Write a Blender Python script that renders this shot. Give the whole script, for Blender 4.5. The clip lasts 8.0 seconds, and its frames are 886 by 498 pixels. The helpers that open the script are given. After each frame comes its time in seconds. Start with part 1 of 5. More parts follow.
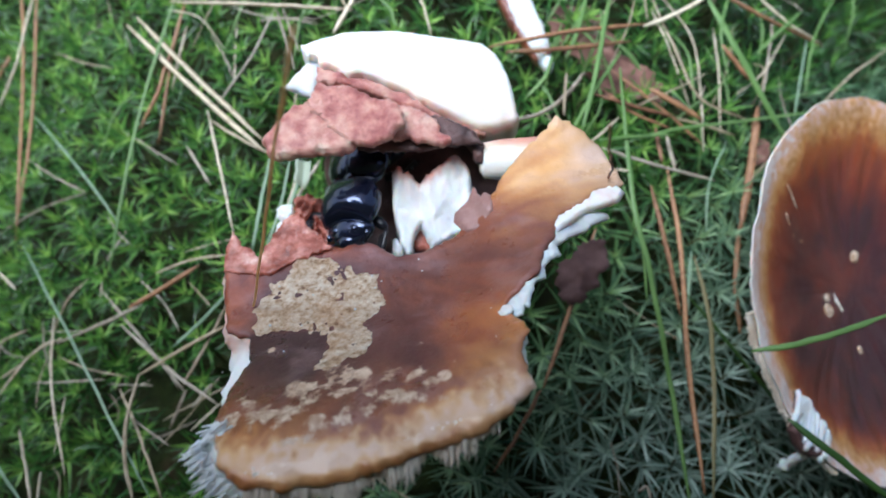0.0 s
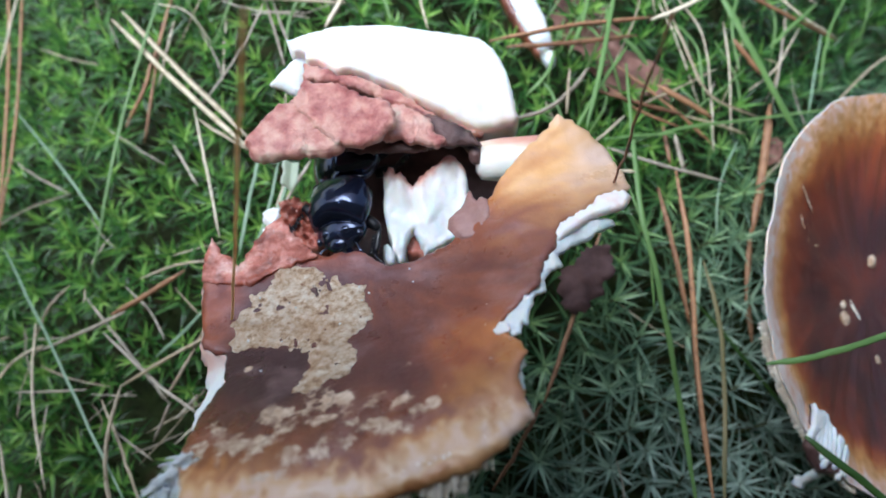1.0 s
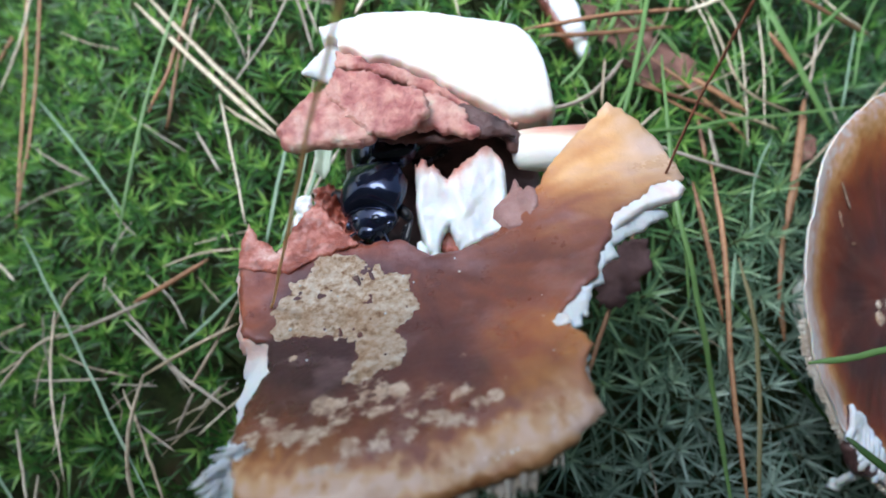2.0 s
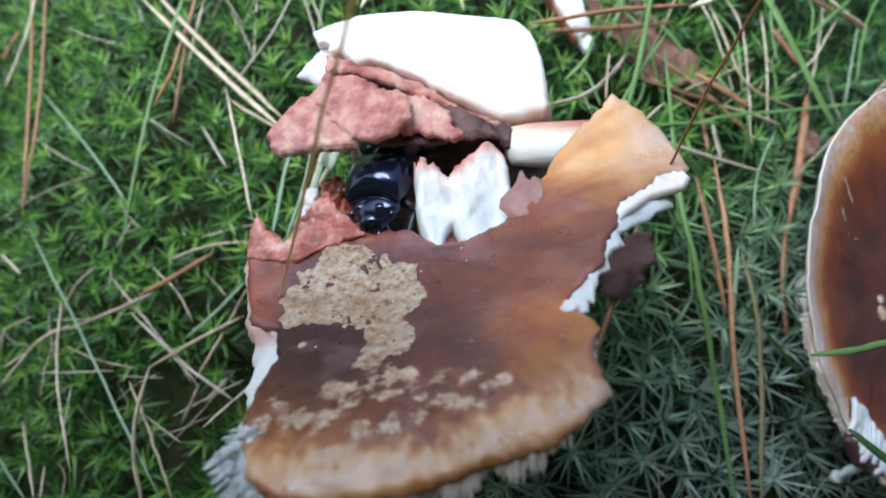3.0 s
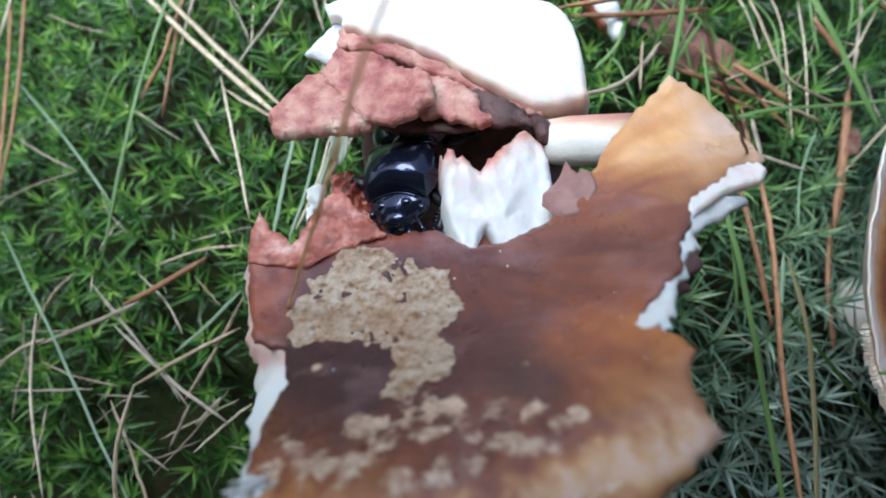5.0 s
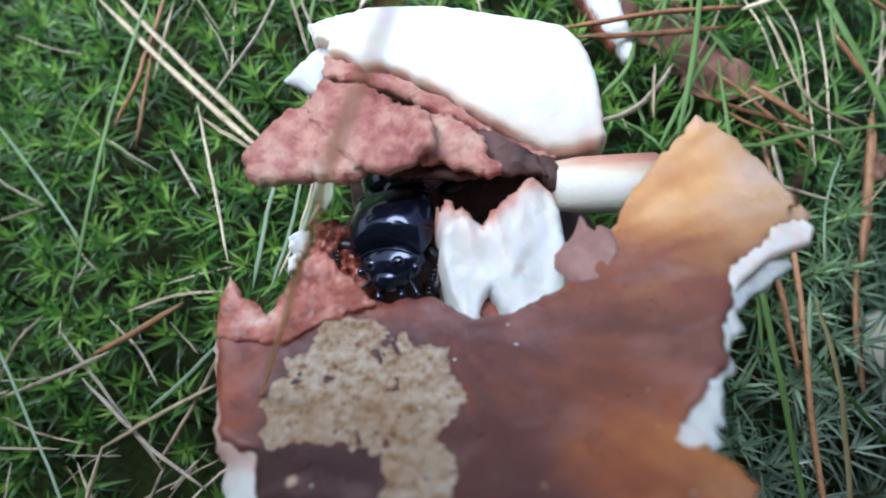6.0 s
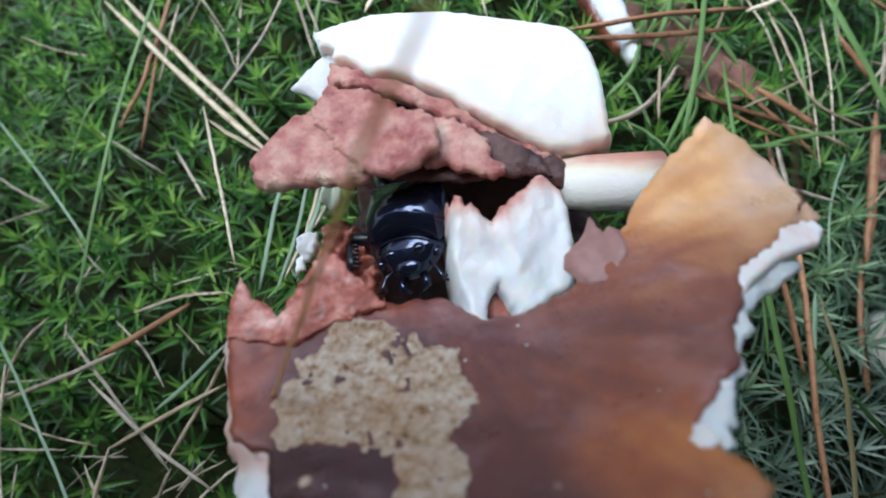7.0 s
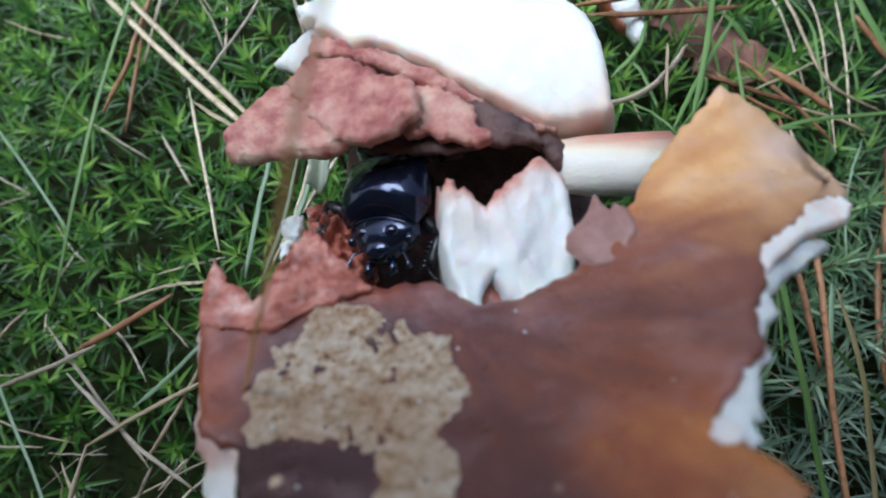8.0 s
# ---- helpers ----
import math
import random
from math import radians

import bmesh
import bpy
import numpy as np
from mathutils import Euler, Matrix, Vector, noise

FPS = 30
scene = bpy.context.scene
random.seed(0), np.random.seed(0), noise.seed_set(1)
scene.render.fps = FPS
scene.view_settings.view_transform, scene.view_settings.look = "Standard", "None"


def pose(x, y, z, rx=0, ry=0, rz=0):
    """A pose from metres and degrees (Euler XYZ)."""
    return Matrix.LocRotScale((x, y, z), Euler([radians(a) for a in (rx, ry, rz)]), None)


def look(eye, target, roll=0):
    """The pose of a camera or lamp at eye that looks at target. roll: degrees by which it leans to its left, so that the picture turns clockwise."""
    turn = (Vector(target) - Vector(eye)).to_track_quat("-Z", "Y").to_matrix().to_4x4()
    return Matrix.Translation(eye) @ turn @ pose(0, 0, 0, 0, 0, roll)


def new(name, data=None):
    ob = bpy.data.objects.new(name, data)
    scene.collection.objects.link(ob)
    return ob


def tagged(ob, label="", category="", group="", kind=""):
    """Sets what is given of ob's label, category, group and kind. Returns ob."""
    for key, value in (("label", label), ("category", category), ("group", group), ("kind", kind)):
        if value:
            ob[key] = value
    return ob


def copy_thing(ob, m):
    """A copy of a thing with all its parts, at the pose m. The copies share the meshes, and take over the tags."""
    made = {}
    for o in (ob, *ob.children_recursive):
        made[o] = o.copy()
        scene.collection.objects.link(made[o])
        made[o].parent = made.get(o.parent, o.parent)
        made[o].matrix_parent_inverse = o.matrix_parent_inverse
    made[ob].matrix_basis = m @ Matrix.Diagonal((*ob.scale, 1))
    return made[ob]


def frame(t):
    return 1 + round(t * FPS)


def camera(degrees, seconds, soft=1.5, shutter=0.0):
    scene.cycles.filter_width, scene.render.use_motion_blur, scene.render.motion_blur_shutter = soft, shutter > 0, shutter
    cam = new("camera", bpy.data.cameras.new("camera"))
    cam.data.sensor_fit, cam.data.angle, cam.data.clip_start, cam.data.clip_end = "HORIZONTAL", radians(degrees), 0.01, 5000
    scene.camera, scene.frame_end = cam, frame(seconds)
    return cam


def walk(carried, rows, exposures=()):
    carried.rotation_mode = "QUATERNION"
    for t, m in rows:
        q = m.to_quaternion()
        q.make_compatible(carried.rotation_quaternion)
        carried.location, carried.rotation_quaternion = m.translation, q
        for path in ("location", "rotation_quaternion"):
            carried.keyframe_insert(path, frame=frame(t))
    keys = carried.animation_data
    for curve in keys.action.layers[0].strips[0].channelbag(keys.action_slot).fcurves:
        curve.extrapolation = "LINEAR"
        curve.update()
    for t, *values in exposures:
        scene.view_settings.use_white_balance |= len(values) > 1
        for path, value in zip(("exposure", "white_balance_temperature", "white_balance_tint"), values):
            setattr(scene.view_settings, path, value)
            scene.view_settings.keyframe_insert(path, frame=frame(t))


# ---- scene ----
from mathutils import geometry

# All sizes below are in millimetres and are turned into metres by MM.
MM = 0.001

# ---- camera: a hand-held close-up, some ten centimetres from its subject ----
cam = camera(71.1, 8.0, 1.7)
cam.data.dof.use_dof = True
cam.data.dof.focus_distance, cam.data.dof.aperture_fstop = 0.073, 25.0
# seconds, place (mm), turn (degrees)
ROWS = [
    (0.0, 0.00, 0.00, 115.00, 15.59, 0.00, 0.00),
    (0.5, -1.48, 0.46, 112.78, 15.51, 0.02, 0.02),
    (1.0, 1.29, 2.80, 110.03, 15.34, 0.33, 0.12),
    (1.5, -3.29, 2.90, 107.56, 15.09, 0.15, 0.61),
    (3.0, -4.70, 1.09, 107.98, 15.10, 0.10, 1.15),
    (3.5, -6.88, 1.64, 106.42, 15.01, -0.20, 1.04),
    (4.0, -9.10, 2.05, 105.62, 15.10, -0.35, 1.20),
    (5.5, -9.18, 6.21, 93.70, 16.02, -0.88, 0.74),
    (6.0, -9.30, 11.36, 91.53, 16.05, -0.89, 0.41),
    (6.5, -11.54, 10.70, 90.41, 16.26, -1.02, 0.39),
    (7.0, -10.18, 11.30, 91.70, 16.16, -0.89, 0.39),
    (7.5, -7.93, 10.70, 90.27, 16.21, -0.65, 0.46),
    (8.0, -9.16, 11.01, 86.78, 16.09, -0.68, 0.51),
]
walk(cam, [(t, pose(x * MM, y * MM, z * MM, rx, ry, rz)) for t, x, y, z, rx, ry, rz in ROWS],
     exposures=((0, 0.84), (4.0, 0.81), (5.5, 0.66), (6.5, 0.52), (8.0, 0.38)))

# ---- light ----
world = bpy.data.worlds.new("sky")
scene.world = world
world.use_nodes = True
wn, wl = world.node_tree.nodes, world.node_tree.links
sky = wn.new("ShaderNodeTexSky")
sky.sky_type, sky.sun_disc = "NISHITA", False
sky.sun_elevation, sky.sun_rotation = radians(64), radians(-62)
sky.air_density, sky.dust_density, sky.ozone_density = 1.0, 2.5, 1.0
wn["Background"].inputs["Strength"].default_value = 0.12
wl.new(sky.outputs[0], wn["Background"].inputs["Color"])
sun = new("sun", bpy.data.lights.new("sun", "SUN"))
sun.data.energy, sun.data.angle, sun.data.color = 3.4, radians(42), (0.7, 0.84, 1.0)
sun.matrix_world = look((-0.38, 0.2, 0.9), (0, 0, 0))


# ---- materials ----
def nodes_of(name):
    m = bpy.data.materials.new(name)
    m.use_nodes = True
    n = m.node_tree.nodes
    return m, n, m.node_tree.links, n["Principled BSDF"]


def ramp(n, l, fac, stops):
    r = n.new("ShaderNodeValToRGB")
    el = r.color_ramp.elements
    while len(el) < len(stops):
        el.new(0.5)
    for e, (pos, c) in zip(el, stops):
        e.position, e.color = pos, (*c, 1)
    l.new(fac, r.inputs["Fac"])
    return r.outputs["Color"]


def noise_node(n, l, scale, detail=4.0, rough=0.55, stretch=None, kind="ShaderNodeTexNoise"):
    tc = n.new("ShaderNodeTexCoord")
    tx = n.new(kind)
    tx.inputs["Scale"].default_value = scale
    if kind == "ShaderNodeTexNoise":
        tx.inputs["Detail"].default_value, tx.inputs["Roughness"].default_value = detail, rough
    if stretch:
        mp = n.new("ShaderNodeMapping")
        mp.inputs["Scale"].default_value = stretch
        l.new(tc.outputs["Object"], mp.inputs["Vector"])
        l.new(mp.outputs["Vector"], tx.inputs["Vector"])
    else:
        l.new(tc.outputs["Object"], tx.inputs["Vector"])
    return tx.outputs["Fac"] if kind == "ShaderNodeTexNoise" else tx.outputs["Distance"]


def math_node(n, l, op, a, b):
    m = n.new("ShaderNodeMath")
    m.operation = op
    for k, v in enumerate((a, b)):
        if isinstance(v, (int, float)):
            m.inputs[k].default_value = v
        else:
            l.new(v, m.inputs[k])
    return m.outputs[0]


def mix(n, l, fac, a, b, kind="MIX"):
    m = n.new("ShaderNodeMix")
    m.data_type, m.blend_type = "RGBA", kind
    for sock, v in ((m.inputs["Factor"], fac), (m.inputs[6], a), (m.inputs[7], b)):
        if isinstance(v, (int, float)):
            sock.default_value = v
        elif isinstance(v, tuple):
            sock.default_value = (*v, 1)
        else:
            l.new(v, sock)
    return m.outputs[2]


def bump(n, l, p, heights, strength=0.6, dist=0.0004):
    normal = None
    for h, s in heights:
        b = n.new("ShaderNodeBump")
        b.inputs["Strength"].default_value, b.inputs["Distance"].default_value = strength, dist * s
        l.new(h, b.inputs["Height"])
        if normal is not None:
            l.new(normal, b.inputs["Normal"])
        normal = b.outputs["Normal"]
    l.new(normal, p.inputs["Normal"])


def attr(n, name):
    a = n.new("ShaderNodeAttribute")
    a.attribute_name = name
    return a.outputs["Fac"]


def stops_mat(name, stops, scale, rough=0.6, spec=0.4, bumps=((2500, 1.0),), dist=0.0003, sub=0.0, sub_col=None, stretch=None, tone=None, coat=0.0, detail=5.0):
    """A noise-coloured material; tone: how far a mesh's tone attribute shifts the colour ramp."""
    m, n, l, p = nodes_of(name)
    f = noise_node(n, l, scale, detail, 0.6, stretch)
    if tone is not None:
        f = math_node(n, l, "ADD", math_node(n, l, "MULTIPLY", math_node(n, l, "SUBTRACT", f, 0.5), tone), attr(n, "tone"))
    l.new(ramp(n, l, f, stops), p.inputs["Base Color"])
    p.inputs["Roughness"].default_value, p.inputs["Specular IOR Level"].default_value = rough, spec
    p.inputs["Coat Weight"].default_value, p.inputs["Coat Roughness"].default_value = coat, 0.2
    if sub:
        p.inputs["Subsurface Weight"].default_value = sub
        p.inputs["Subsurface Radius"].default_value = sub_col or (1.0, 0.6, 0.4)
        p.inputs["Subsurface Scale"].default_value = 0.0015
    bump(n, l, p, [(noise_node(n, l, s, 6.0, 0.65), w) for s, w in bumps], 0.7, dist)
    return m


def leaf_mat(name, stops, rough=0.45, trans=0.35, scale=120.0, cool=None):
    """Thin leaves: colour by island, by patches in the bed and, with cool, towards a bluish second colour on the +x
    side, its pale end painted gloss.
    """
    m, n, l, p = nodes_of(name)
    geo = n.new("ShaderNodeNewGeometry")
    f = math_node(n, l, "ADD", math_node(n, l, "MULTIPLY", geo.outputs["Random Per Island"], 0.5), math_node(n, l, "MULTIPLY", noise_node(n, l, scale, 3.0), 0.5))
    if cool:
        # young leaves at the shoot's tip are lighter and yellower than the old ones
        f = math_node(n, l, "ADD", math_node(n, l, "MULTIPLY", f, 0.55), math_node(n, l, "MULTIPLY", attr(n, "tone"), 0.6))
    col = ramp(n, l, f, stops)
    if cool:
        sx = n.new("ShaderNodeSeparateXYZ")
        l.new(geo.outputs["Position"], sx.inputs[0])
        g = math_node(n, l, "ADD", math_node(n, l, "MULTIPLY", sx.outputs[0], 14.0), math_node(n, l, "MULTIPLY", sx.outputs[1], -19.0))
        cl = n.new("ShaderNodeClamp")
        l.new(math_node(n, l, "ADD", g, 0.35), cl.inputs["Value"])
        # the pale end of cool puts the leaves' sky gloss into the colour
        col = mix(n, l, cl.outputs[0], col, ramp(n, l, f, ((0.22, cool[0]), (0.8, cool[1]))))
    l.new(col, p.inputs["Base Color"])
    p.inputs["Roughness"].default_value = rough
    t = n.new("ShaderNodeBsdfTranslucent")
    l.new(col, t.inputs["Color"])
    ms = n.new("ShaderNodeMixShader")
    ms.inputs[0].default_value = trans
    l.new(p.outputs[0], ms.inputs[1])
    l.new(t.outputs[0], ms.inputs[2])
    l.new(ms.outputs[0], n["Material Output"].inputs["Surface"])
    bump(n, l, p, [(noise_node(n, l, 900, 3.0), 1.0)], 0.4, 0.0002)
    return m


def straw_mat(name, dark, light, rough=0.5):
    m, n, l, p = nodes_of(name)
    info = n.new("ShaderNodeObjectInfo")
    f = math_node(n, l, "ADD", math_node(n, l, "MULTIPLY", noise_node(n, l, 380, 7.0, 0.7), 0.7), math_node(n, l, "MULTIPLY", info.outputs["Random"], 0.3))
    spot = ramp(n, l, noise_node(n, l, 900, 4.0, 0.6), ((0.56, (1, 1, 1)), (0.66, (0.55, 0.5, 0.45))))
    col = mix(n, l, 1.0, ramp(n, l, f, ((0.3, dark), (0.7, light))), spot, "MULTIPLY")
    # ribs along the stalk
    l.new(mix(n, l, 1.0, col, ramp(n, l, attr(n, "tone"), ((0.0, (0.5, 0.44, 0.4)), (0.5, (1, 1, 1)), (1.0, (1.3, 1.3, 1.3)))), "MULTIPLY"), p.inputs["Base Color"])
    p.inputs["Roughness"].default_value = rough
    bump(n, l, p, [(noise_node(n, l, 1800, 4.0), 1.0)], 0.5, 0.0002)
    return m


# brown of the added light blocker, pale enough to bounce some fill
M_BLOCKER = stops_mat("blocker_brown", ((0.3, (0.16, 0.13, 0.09)), (0.7, (0.34, 0.29, 0.22))), 40, 0.95, 0.1, ((300, 4.0),))
# mossy forest floor: soil, with green and litter-brown cover in patches
M_FLOOR = stops_mat("forest_floor", ((0.3, (0.012, 0.009, 0.006)), (0.44, (0.035, 0.03, 0.012)), (0.52, (0.03, 0.07, 0.016)), (0.66, (0.06, 0.14, 0.03)), (0.8, (0.1, 0.06, 0.03))), 34, 0.95, 0.1, ((60, 20.0), (300, 6.0)), 0.0006, detail=9.0)
_n, _l, _p = M_FLOOR.node_tree.nodes, M_FLOOR.node_tree.links, M_FLOOR.node_tree.nodes["Principled BSDF"]
_geo, _len = _n.new("ShaderNodeNewGeometry"), _n.new("ShaderNodeVectorMath")
_len.operation = "LENGTH"
_l.new(_geo.outputs["Position"], _len.inputs[0])
_cover = ramp(_n, _l, _len.outputs["Value"], ((0.15, (0, 0, 0)), (0.24, (1, 1, 1))))
_bare = ramp(_n, _l, noise_node(_n, _l, 120, 5.0), ((0.35, (0.02, 0.022, 0.01)), (0.55, (0.035, 0.05, 0.016)), (0.72, (0.07, 0.05, 0.026))))
_l.new(mix(_n, _l, _cover, _bare, _p.inputs["Base Color"].links[0].from_socket), _p.inputs["Base Color"])
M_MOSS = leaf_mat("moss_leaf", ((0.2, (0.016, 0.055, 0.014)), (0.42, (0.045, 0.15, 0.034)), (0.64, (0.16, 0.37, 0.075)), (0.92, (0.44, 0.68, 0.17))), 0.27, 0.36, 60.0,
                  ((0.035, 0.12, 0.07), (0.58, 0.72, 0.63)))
M_STEM = stops_mat("moss_stem", ((0.3, (0.03, 0.045, 0.01)), (0.7, (0.09, 0.08, 0.03))), 300, 0.8)
M_SKIN = stops_mat("cap_skin", ((0.0, (0.055, 0.019, 0.024)), (0.2, (0.125, 0.04, 0.032)), (0.36, (0.25, 0.078, 0.038)), (0.55, (0.45, 0.2, 0.068)), (0.77, (0.64, 0.4, 0.185)), (1.0, (0.7, 0.52, 0.37))),
                   70, 0.34, 0.5, ((300, 1.6), (2600, 0.5)), 0.0002, 0.0, None, None, 0.42, 0.3)
M_SKIN2 = stops_mat("red_cap_skin", ((0.0, (0.05, 0.01, 0.014)), (0.22, (0.19, 0.03, 0.014)), (0.42, (0.34, 0.085, 0.024)), (0.6, (0.52, 0.24, 0.075)), (0.76, (0.66, 0.36, 0.19)), (0.88, (0.7, 0.42, 0.32)), (1.0, (0.76, 0.66, 0.62))),
                    90, 0.32, 0.45, ((400, 1.0), (2500, 0.8)), 0.0003, 0.0, None, None, 0.5, 0.2)
_n, _l, _p = M_SKIN.node_tree.nodes, M_SKIN.node_tree.links, M_SKIN.node_tree.nodes["Principled BSDF"]
_worn = math_node(_n, _l, "ADD", math_node(_n, _l, "MULTIPLY", noise_node(_n, _l, 620, 5.0, 0.6, (1.0, 0.45, 1.0)), 1.5), attr(_n, "scrape"))
_vor = _n.new("ShaderNodeTexVoronoi")
_vor.feature = "DISTANCE_TO_EDGE"
_vor.inputs["Scale"].default_value = 520
_map = _n.new("ShaderNodeMapping")
_map.inputs["Scale"].default_value = (1.0, 0.6, 1.0)
_tc = _n.new("ShaderNodeTexCoord")
_l.new(_tc.outputs["Object"], _map.inputs["Vector"])
_warp = _n.new("ShaderNodeVectorMath")
_wn = _n.new("ShaderNodeTexNoise")
_wn.inputs["Scale"].default_value = 500
_l.new(_tc.outputs["Object"], _wn.inputs["Vector"])
_warp.operation = "MULTIPLY_ADD"
_l.new(_wn.outputs["Color"], _warp.inputs[0])
_warp.inputs[1].default_value = (0.002, 0.002, 0.002)
_l.new(_map.outputs["Vector"], _warp.inputs[2])
_l.new(_warp.outputs[0], _vor.inputs["Vector"])
_cells = ramp(_n, _l, _vor.outputs["Distance"], ((0.0, (0.55, 0.55, 0.55)), (0.09, (1, 1, 1))))
_mask = mix(_n, _l, 1.0, ramp(_n, _l, math_node(_n, _l, "MULTIPLY", _worn, 0.7), ((0.86, (0, 0, 0)), (0.96, (1, 1, 1)))), _cells, "MULTIPLY")
_tan = ramp(_n, _l, noise_node(_n, _l, 700, 5.0), ((0.3, (0.4, 0.25, 0.17)), (0.7, (0.68, 0.52, 0.4))))
_old = _p.inputs["Base Color"].links[0].from_socket
_red = ramp(_n, _l, noise_node(_n, _l, 55, 3.0, 0.5), ((0.38, (0.82, 0.78, 0.9)), (0.62, (1.2, 1.0, 0.85))))
_old = mix(_n, _l, 1.0, _old, _red, "MULTIPLY")
_old = mix(_n, _l, attr(_n, "flush"), _old, ramp(_n, _l, noise_node(_n, _l, 260, 4.0), ((0.35, (0.17, 0.03, 0.02)), (0.65, (0.36, 0.09, 0.045)))))
# a milky sky sheen painted into the skin colour, in faint wisps
_sheen = ramp(_n, _l, noise_node(_n, _l, 150, 7.0, 0.62, (1.0, 1.6, 1.0)), ((0.5, (0, 0, 0)), (0.72, (0.3, 0.3, 0.3))))
_old = mix(_n, _l, _sheen, _old, (0.42, 0.26, 0.27))
_l.new(ramp(_n, _l, noise_node(_n, _l, 210, 5.0), ((0.35, (0.24, 0.24, 0.24)), (0.68, (0.46, 0.46, 0.46)))), _p.inputs["Roughness"])
_l.new(mix(_n, _l, _mask, _old, _tan), _p.inputs["Base Color"])
M_BARE, _n, _l, _p = nodes_of("bare_flesh")
_crumb = noise_node(_n, _l, 1050, 10.0, 0.68)
_col = ramp(_n, _l, _crumb, ((0.34, (0.22, 0.1, 0.05)), (0.42, (0.54, 0.36, 0.23)), (0.5, (0.72, 0.57, 0.43)), (0.62, (0.88, 0.81, 0.72))))
_edge = noise_node(_n, _l, 850, kind="ShaderNodeTexVoronoi")
_col = mix(_n, _l, 1.0, _col, ramp(_n, _l, _edge, ((0.1, (1.08, 1.06, 1.04)), (0.75, (0.86, 0.78, 0.7)))), "MULTIPLY")
_col = mix(_n, _l, ramp(_n, _l, noise_node(_n, _l, 130, 4.0), ((0.48, (0, 0, 0)), (0.7, (0.6, 0.6, 0.6)))), _col, (0.52, 0.28, 0.14))
_l.new(_col, _p.inputs["Base Color"])
_p.inputs["Roughness"].default_value, _p.inputs["Specular IOR Level"].default_value = 0.5, 0.5
bump(_n, _l, _p, [(_edge, -0.5), (noise_node(_n, _l, 1900, 8.0, 0.72), 1.5), (_crumb, 0.7)], 0.8, 0.0006)
M_WHITE = stops_mat("white_flesh", ((0.3, (0.66, 0.67, 0.66)), (0.7, (0.84, 0.86, 0.87))), 250, 0.6, 0.3, ((420, 2.0), (2200, 0.7)), 0.0003, 0.4)
M_CAPW = stops_mat("pale_cap_flesh", ((0.0, (0.74, 0.38, 0.28)), (0.2, (0.82, 0.54, 0.43)), (0.5, (0.88, 0.75, 0.67)), (0.82, (0.92, 0.91, 0.9))), 120, 0.55, 0.3, ((500, 1.0), (2600, 0.4)), 0.0002, 0.7, None, None, 0.25)
M_TUFT = stops_mat("torn_gill_strands", ((0.3, (0.82, 0.84, 0.83)), (0.7, (0.9, 0.91, 0.91))), 300, 0.6, 0.3, ((900, 1.0),), 0.0002, 0.3)
M_PINK = stops_mat("pink_flesh", ((0.28, (0.36, 0.09, 0.08)), (0.4, (0.55, 0.19, 0.17)), (0.52, (0.72, 0.325, 0.27)), (0.64, (0.83, 0.47, 0.385)), (0.78, (0.9, 0.68, 0.54))), 330, 0.36, 0.5, ((900, 0.9), (2600, 2.0)), 0.0005, 0.2, None, None, 1.15, 0.15, 12.0)
M_PINKT = stops_mat("pink_edge_flesh", ((0.0, (0.5, 0.2, 0.17)), (0.3, (0.7, 0.44, 0.38)), (0.55, (0.82, 0.74, 0.71)), (1.0, (0.84, 0.86, 0.87))), 200, 0.55, 0.35, ((250, 1.0), (1800, 0.6)), 0.0003, 0.5, None, (1.0, 0.4, 1.0), 0.35)
M_RAW = stops_mat("raw_red_flesh", ((0.3, (0.12, 0.024, 0.016)), (0.43, (0.34, 0.08, 0.05)), (0.53, (0.58, 0.2, 0.15)), (0.66, (0.82, 0.5, 0.42))), 260, 0.2, 0.5, ((420, 1.4), (1700, 1.0)), 0.0004, 0.15, None, None, None, 0.3, 8.0)
M_MAUVE = stops_mat("mauve_skin", ((0.3, (0.23, 0.1, 0.088)), (0.7, (0.42, 0.25, 0.225))), 200, 0.4, 0.5, ((600, 1.5),), 0.0003, 0.2)
# brown skin and flesh, deepened to paint shade into the gap behind the beetle
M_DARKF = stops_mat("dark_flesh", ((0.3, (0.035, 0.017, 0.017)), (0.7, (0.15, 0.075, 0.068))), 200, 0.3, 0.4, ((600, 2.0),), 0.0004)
M_GILL = stops_mat("gill", ((0.3, (0.68, 0.53, 0.41)), (0.7, (0.88, 0.8, 0.69))), 300, 0.7, 0.2, ((1500, 1.0),), 0.0002, 0.2)
M_CREAM = stops_mat("stipe_flesh", ((0.0, (0.58, 0.26, 0.2)), (0.3, (0.74, 0.54, 0.42)), (0.6, (0.84, 0.76, 0.62)), (1.0, (0.9, 0.88, 0.82))), 150, 0.55, 0.35, ((300, 1.6), (2000, 0.6)), 0.0003, 0.3, None, (1.0, 4.0, 4.0), 0.4)
M_BLACK, _n, _l, _p = nodes_of("beetle_shell")
_p.inputs["Base Color"].default_value = (0.006, 0.007, 0.013, 1)
_p.inputs["Roughness"].default_value, _p.inputs["Specular IOR Level"].default_value = 0.18, 0.55
_p.inputs["Coat Weight"].default_value, _p.inputs["Coat Roughness"].default_value = 0.9, 0.05
_p.inputs["Coat Tint"].default_value = (0.7, 0.8, 1.0, 1)
_p.inputs["Specular Tint"].default_value = (0.4, 0.55, 1.0, 1)
bump(_n, _l, _p, [(noise_node(_n, _l, 2600, 3.0), 0.5), (noise_node(_n, _l, 420, 3.0), 0.6)], 0.4, 0.0002)
M_LIMB, _n, _l, _p = nodes_of("beetle_leg")
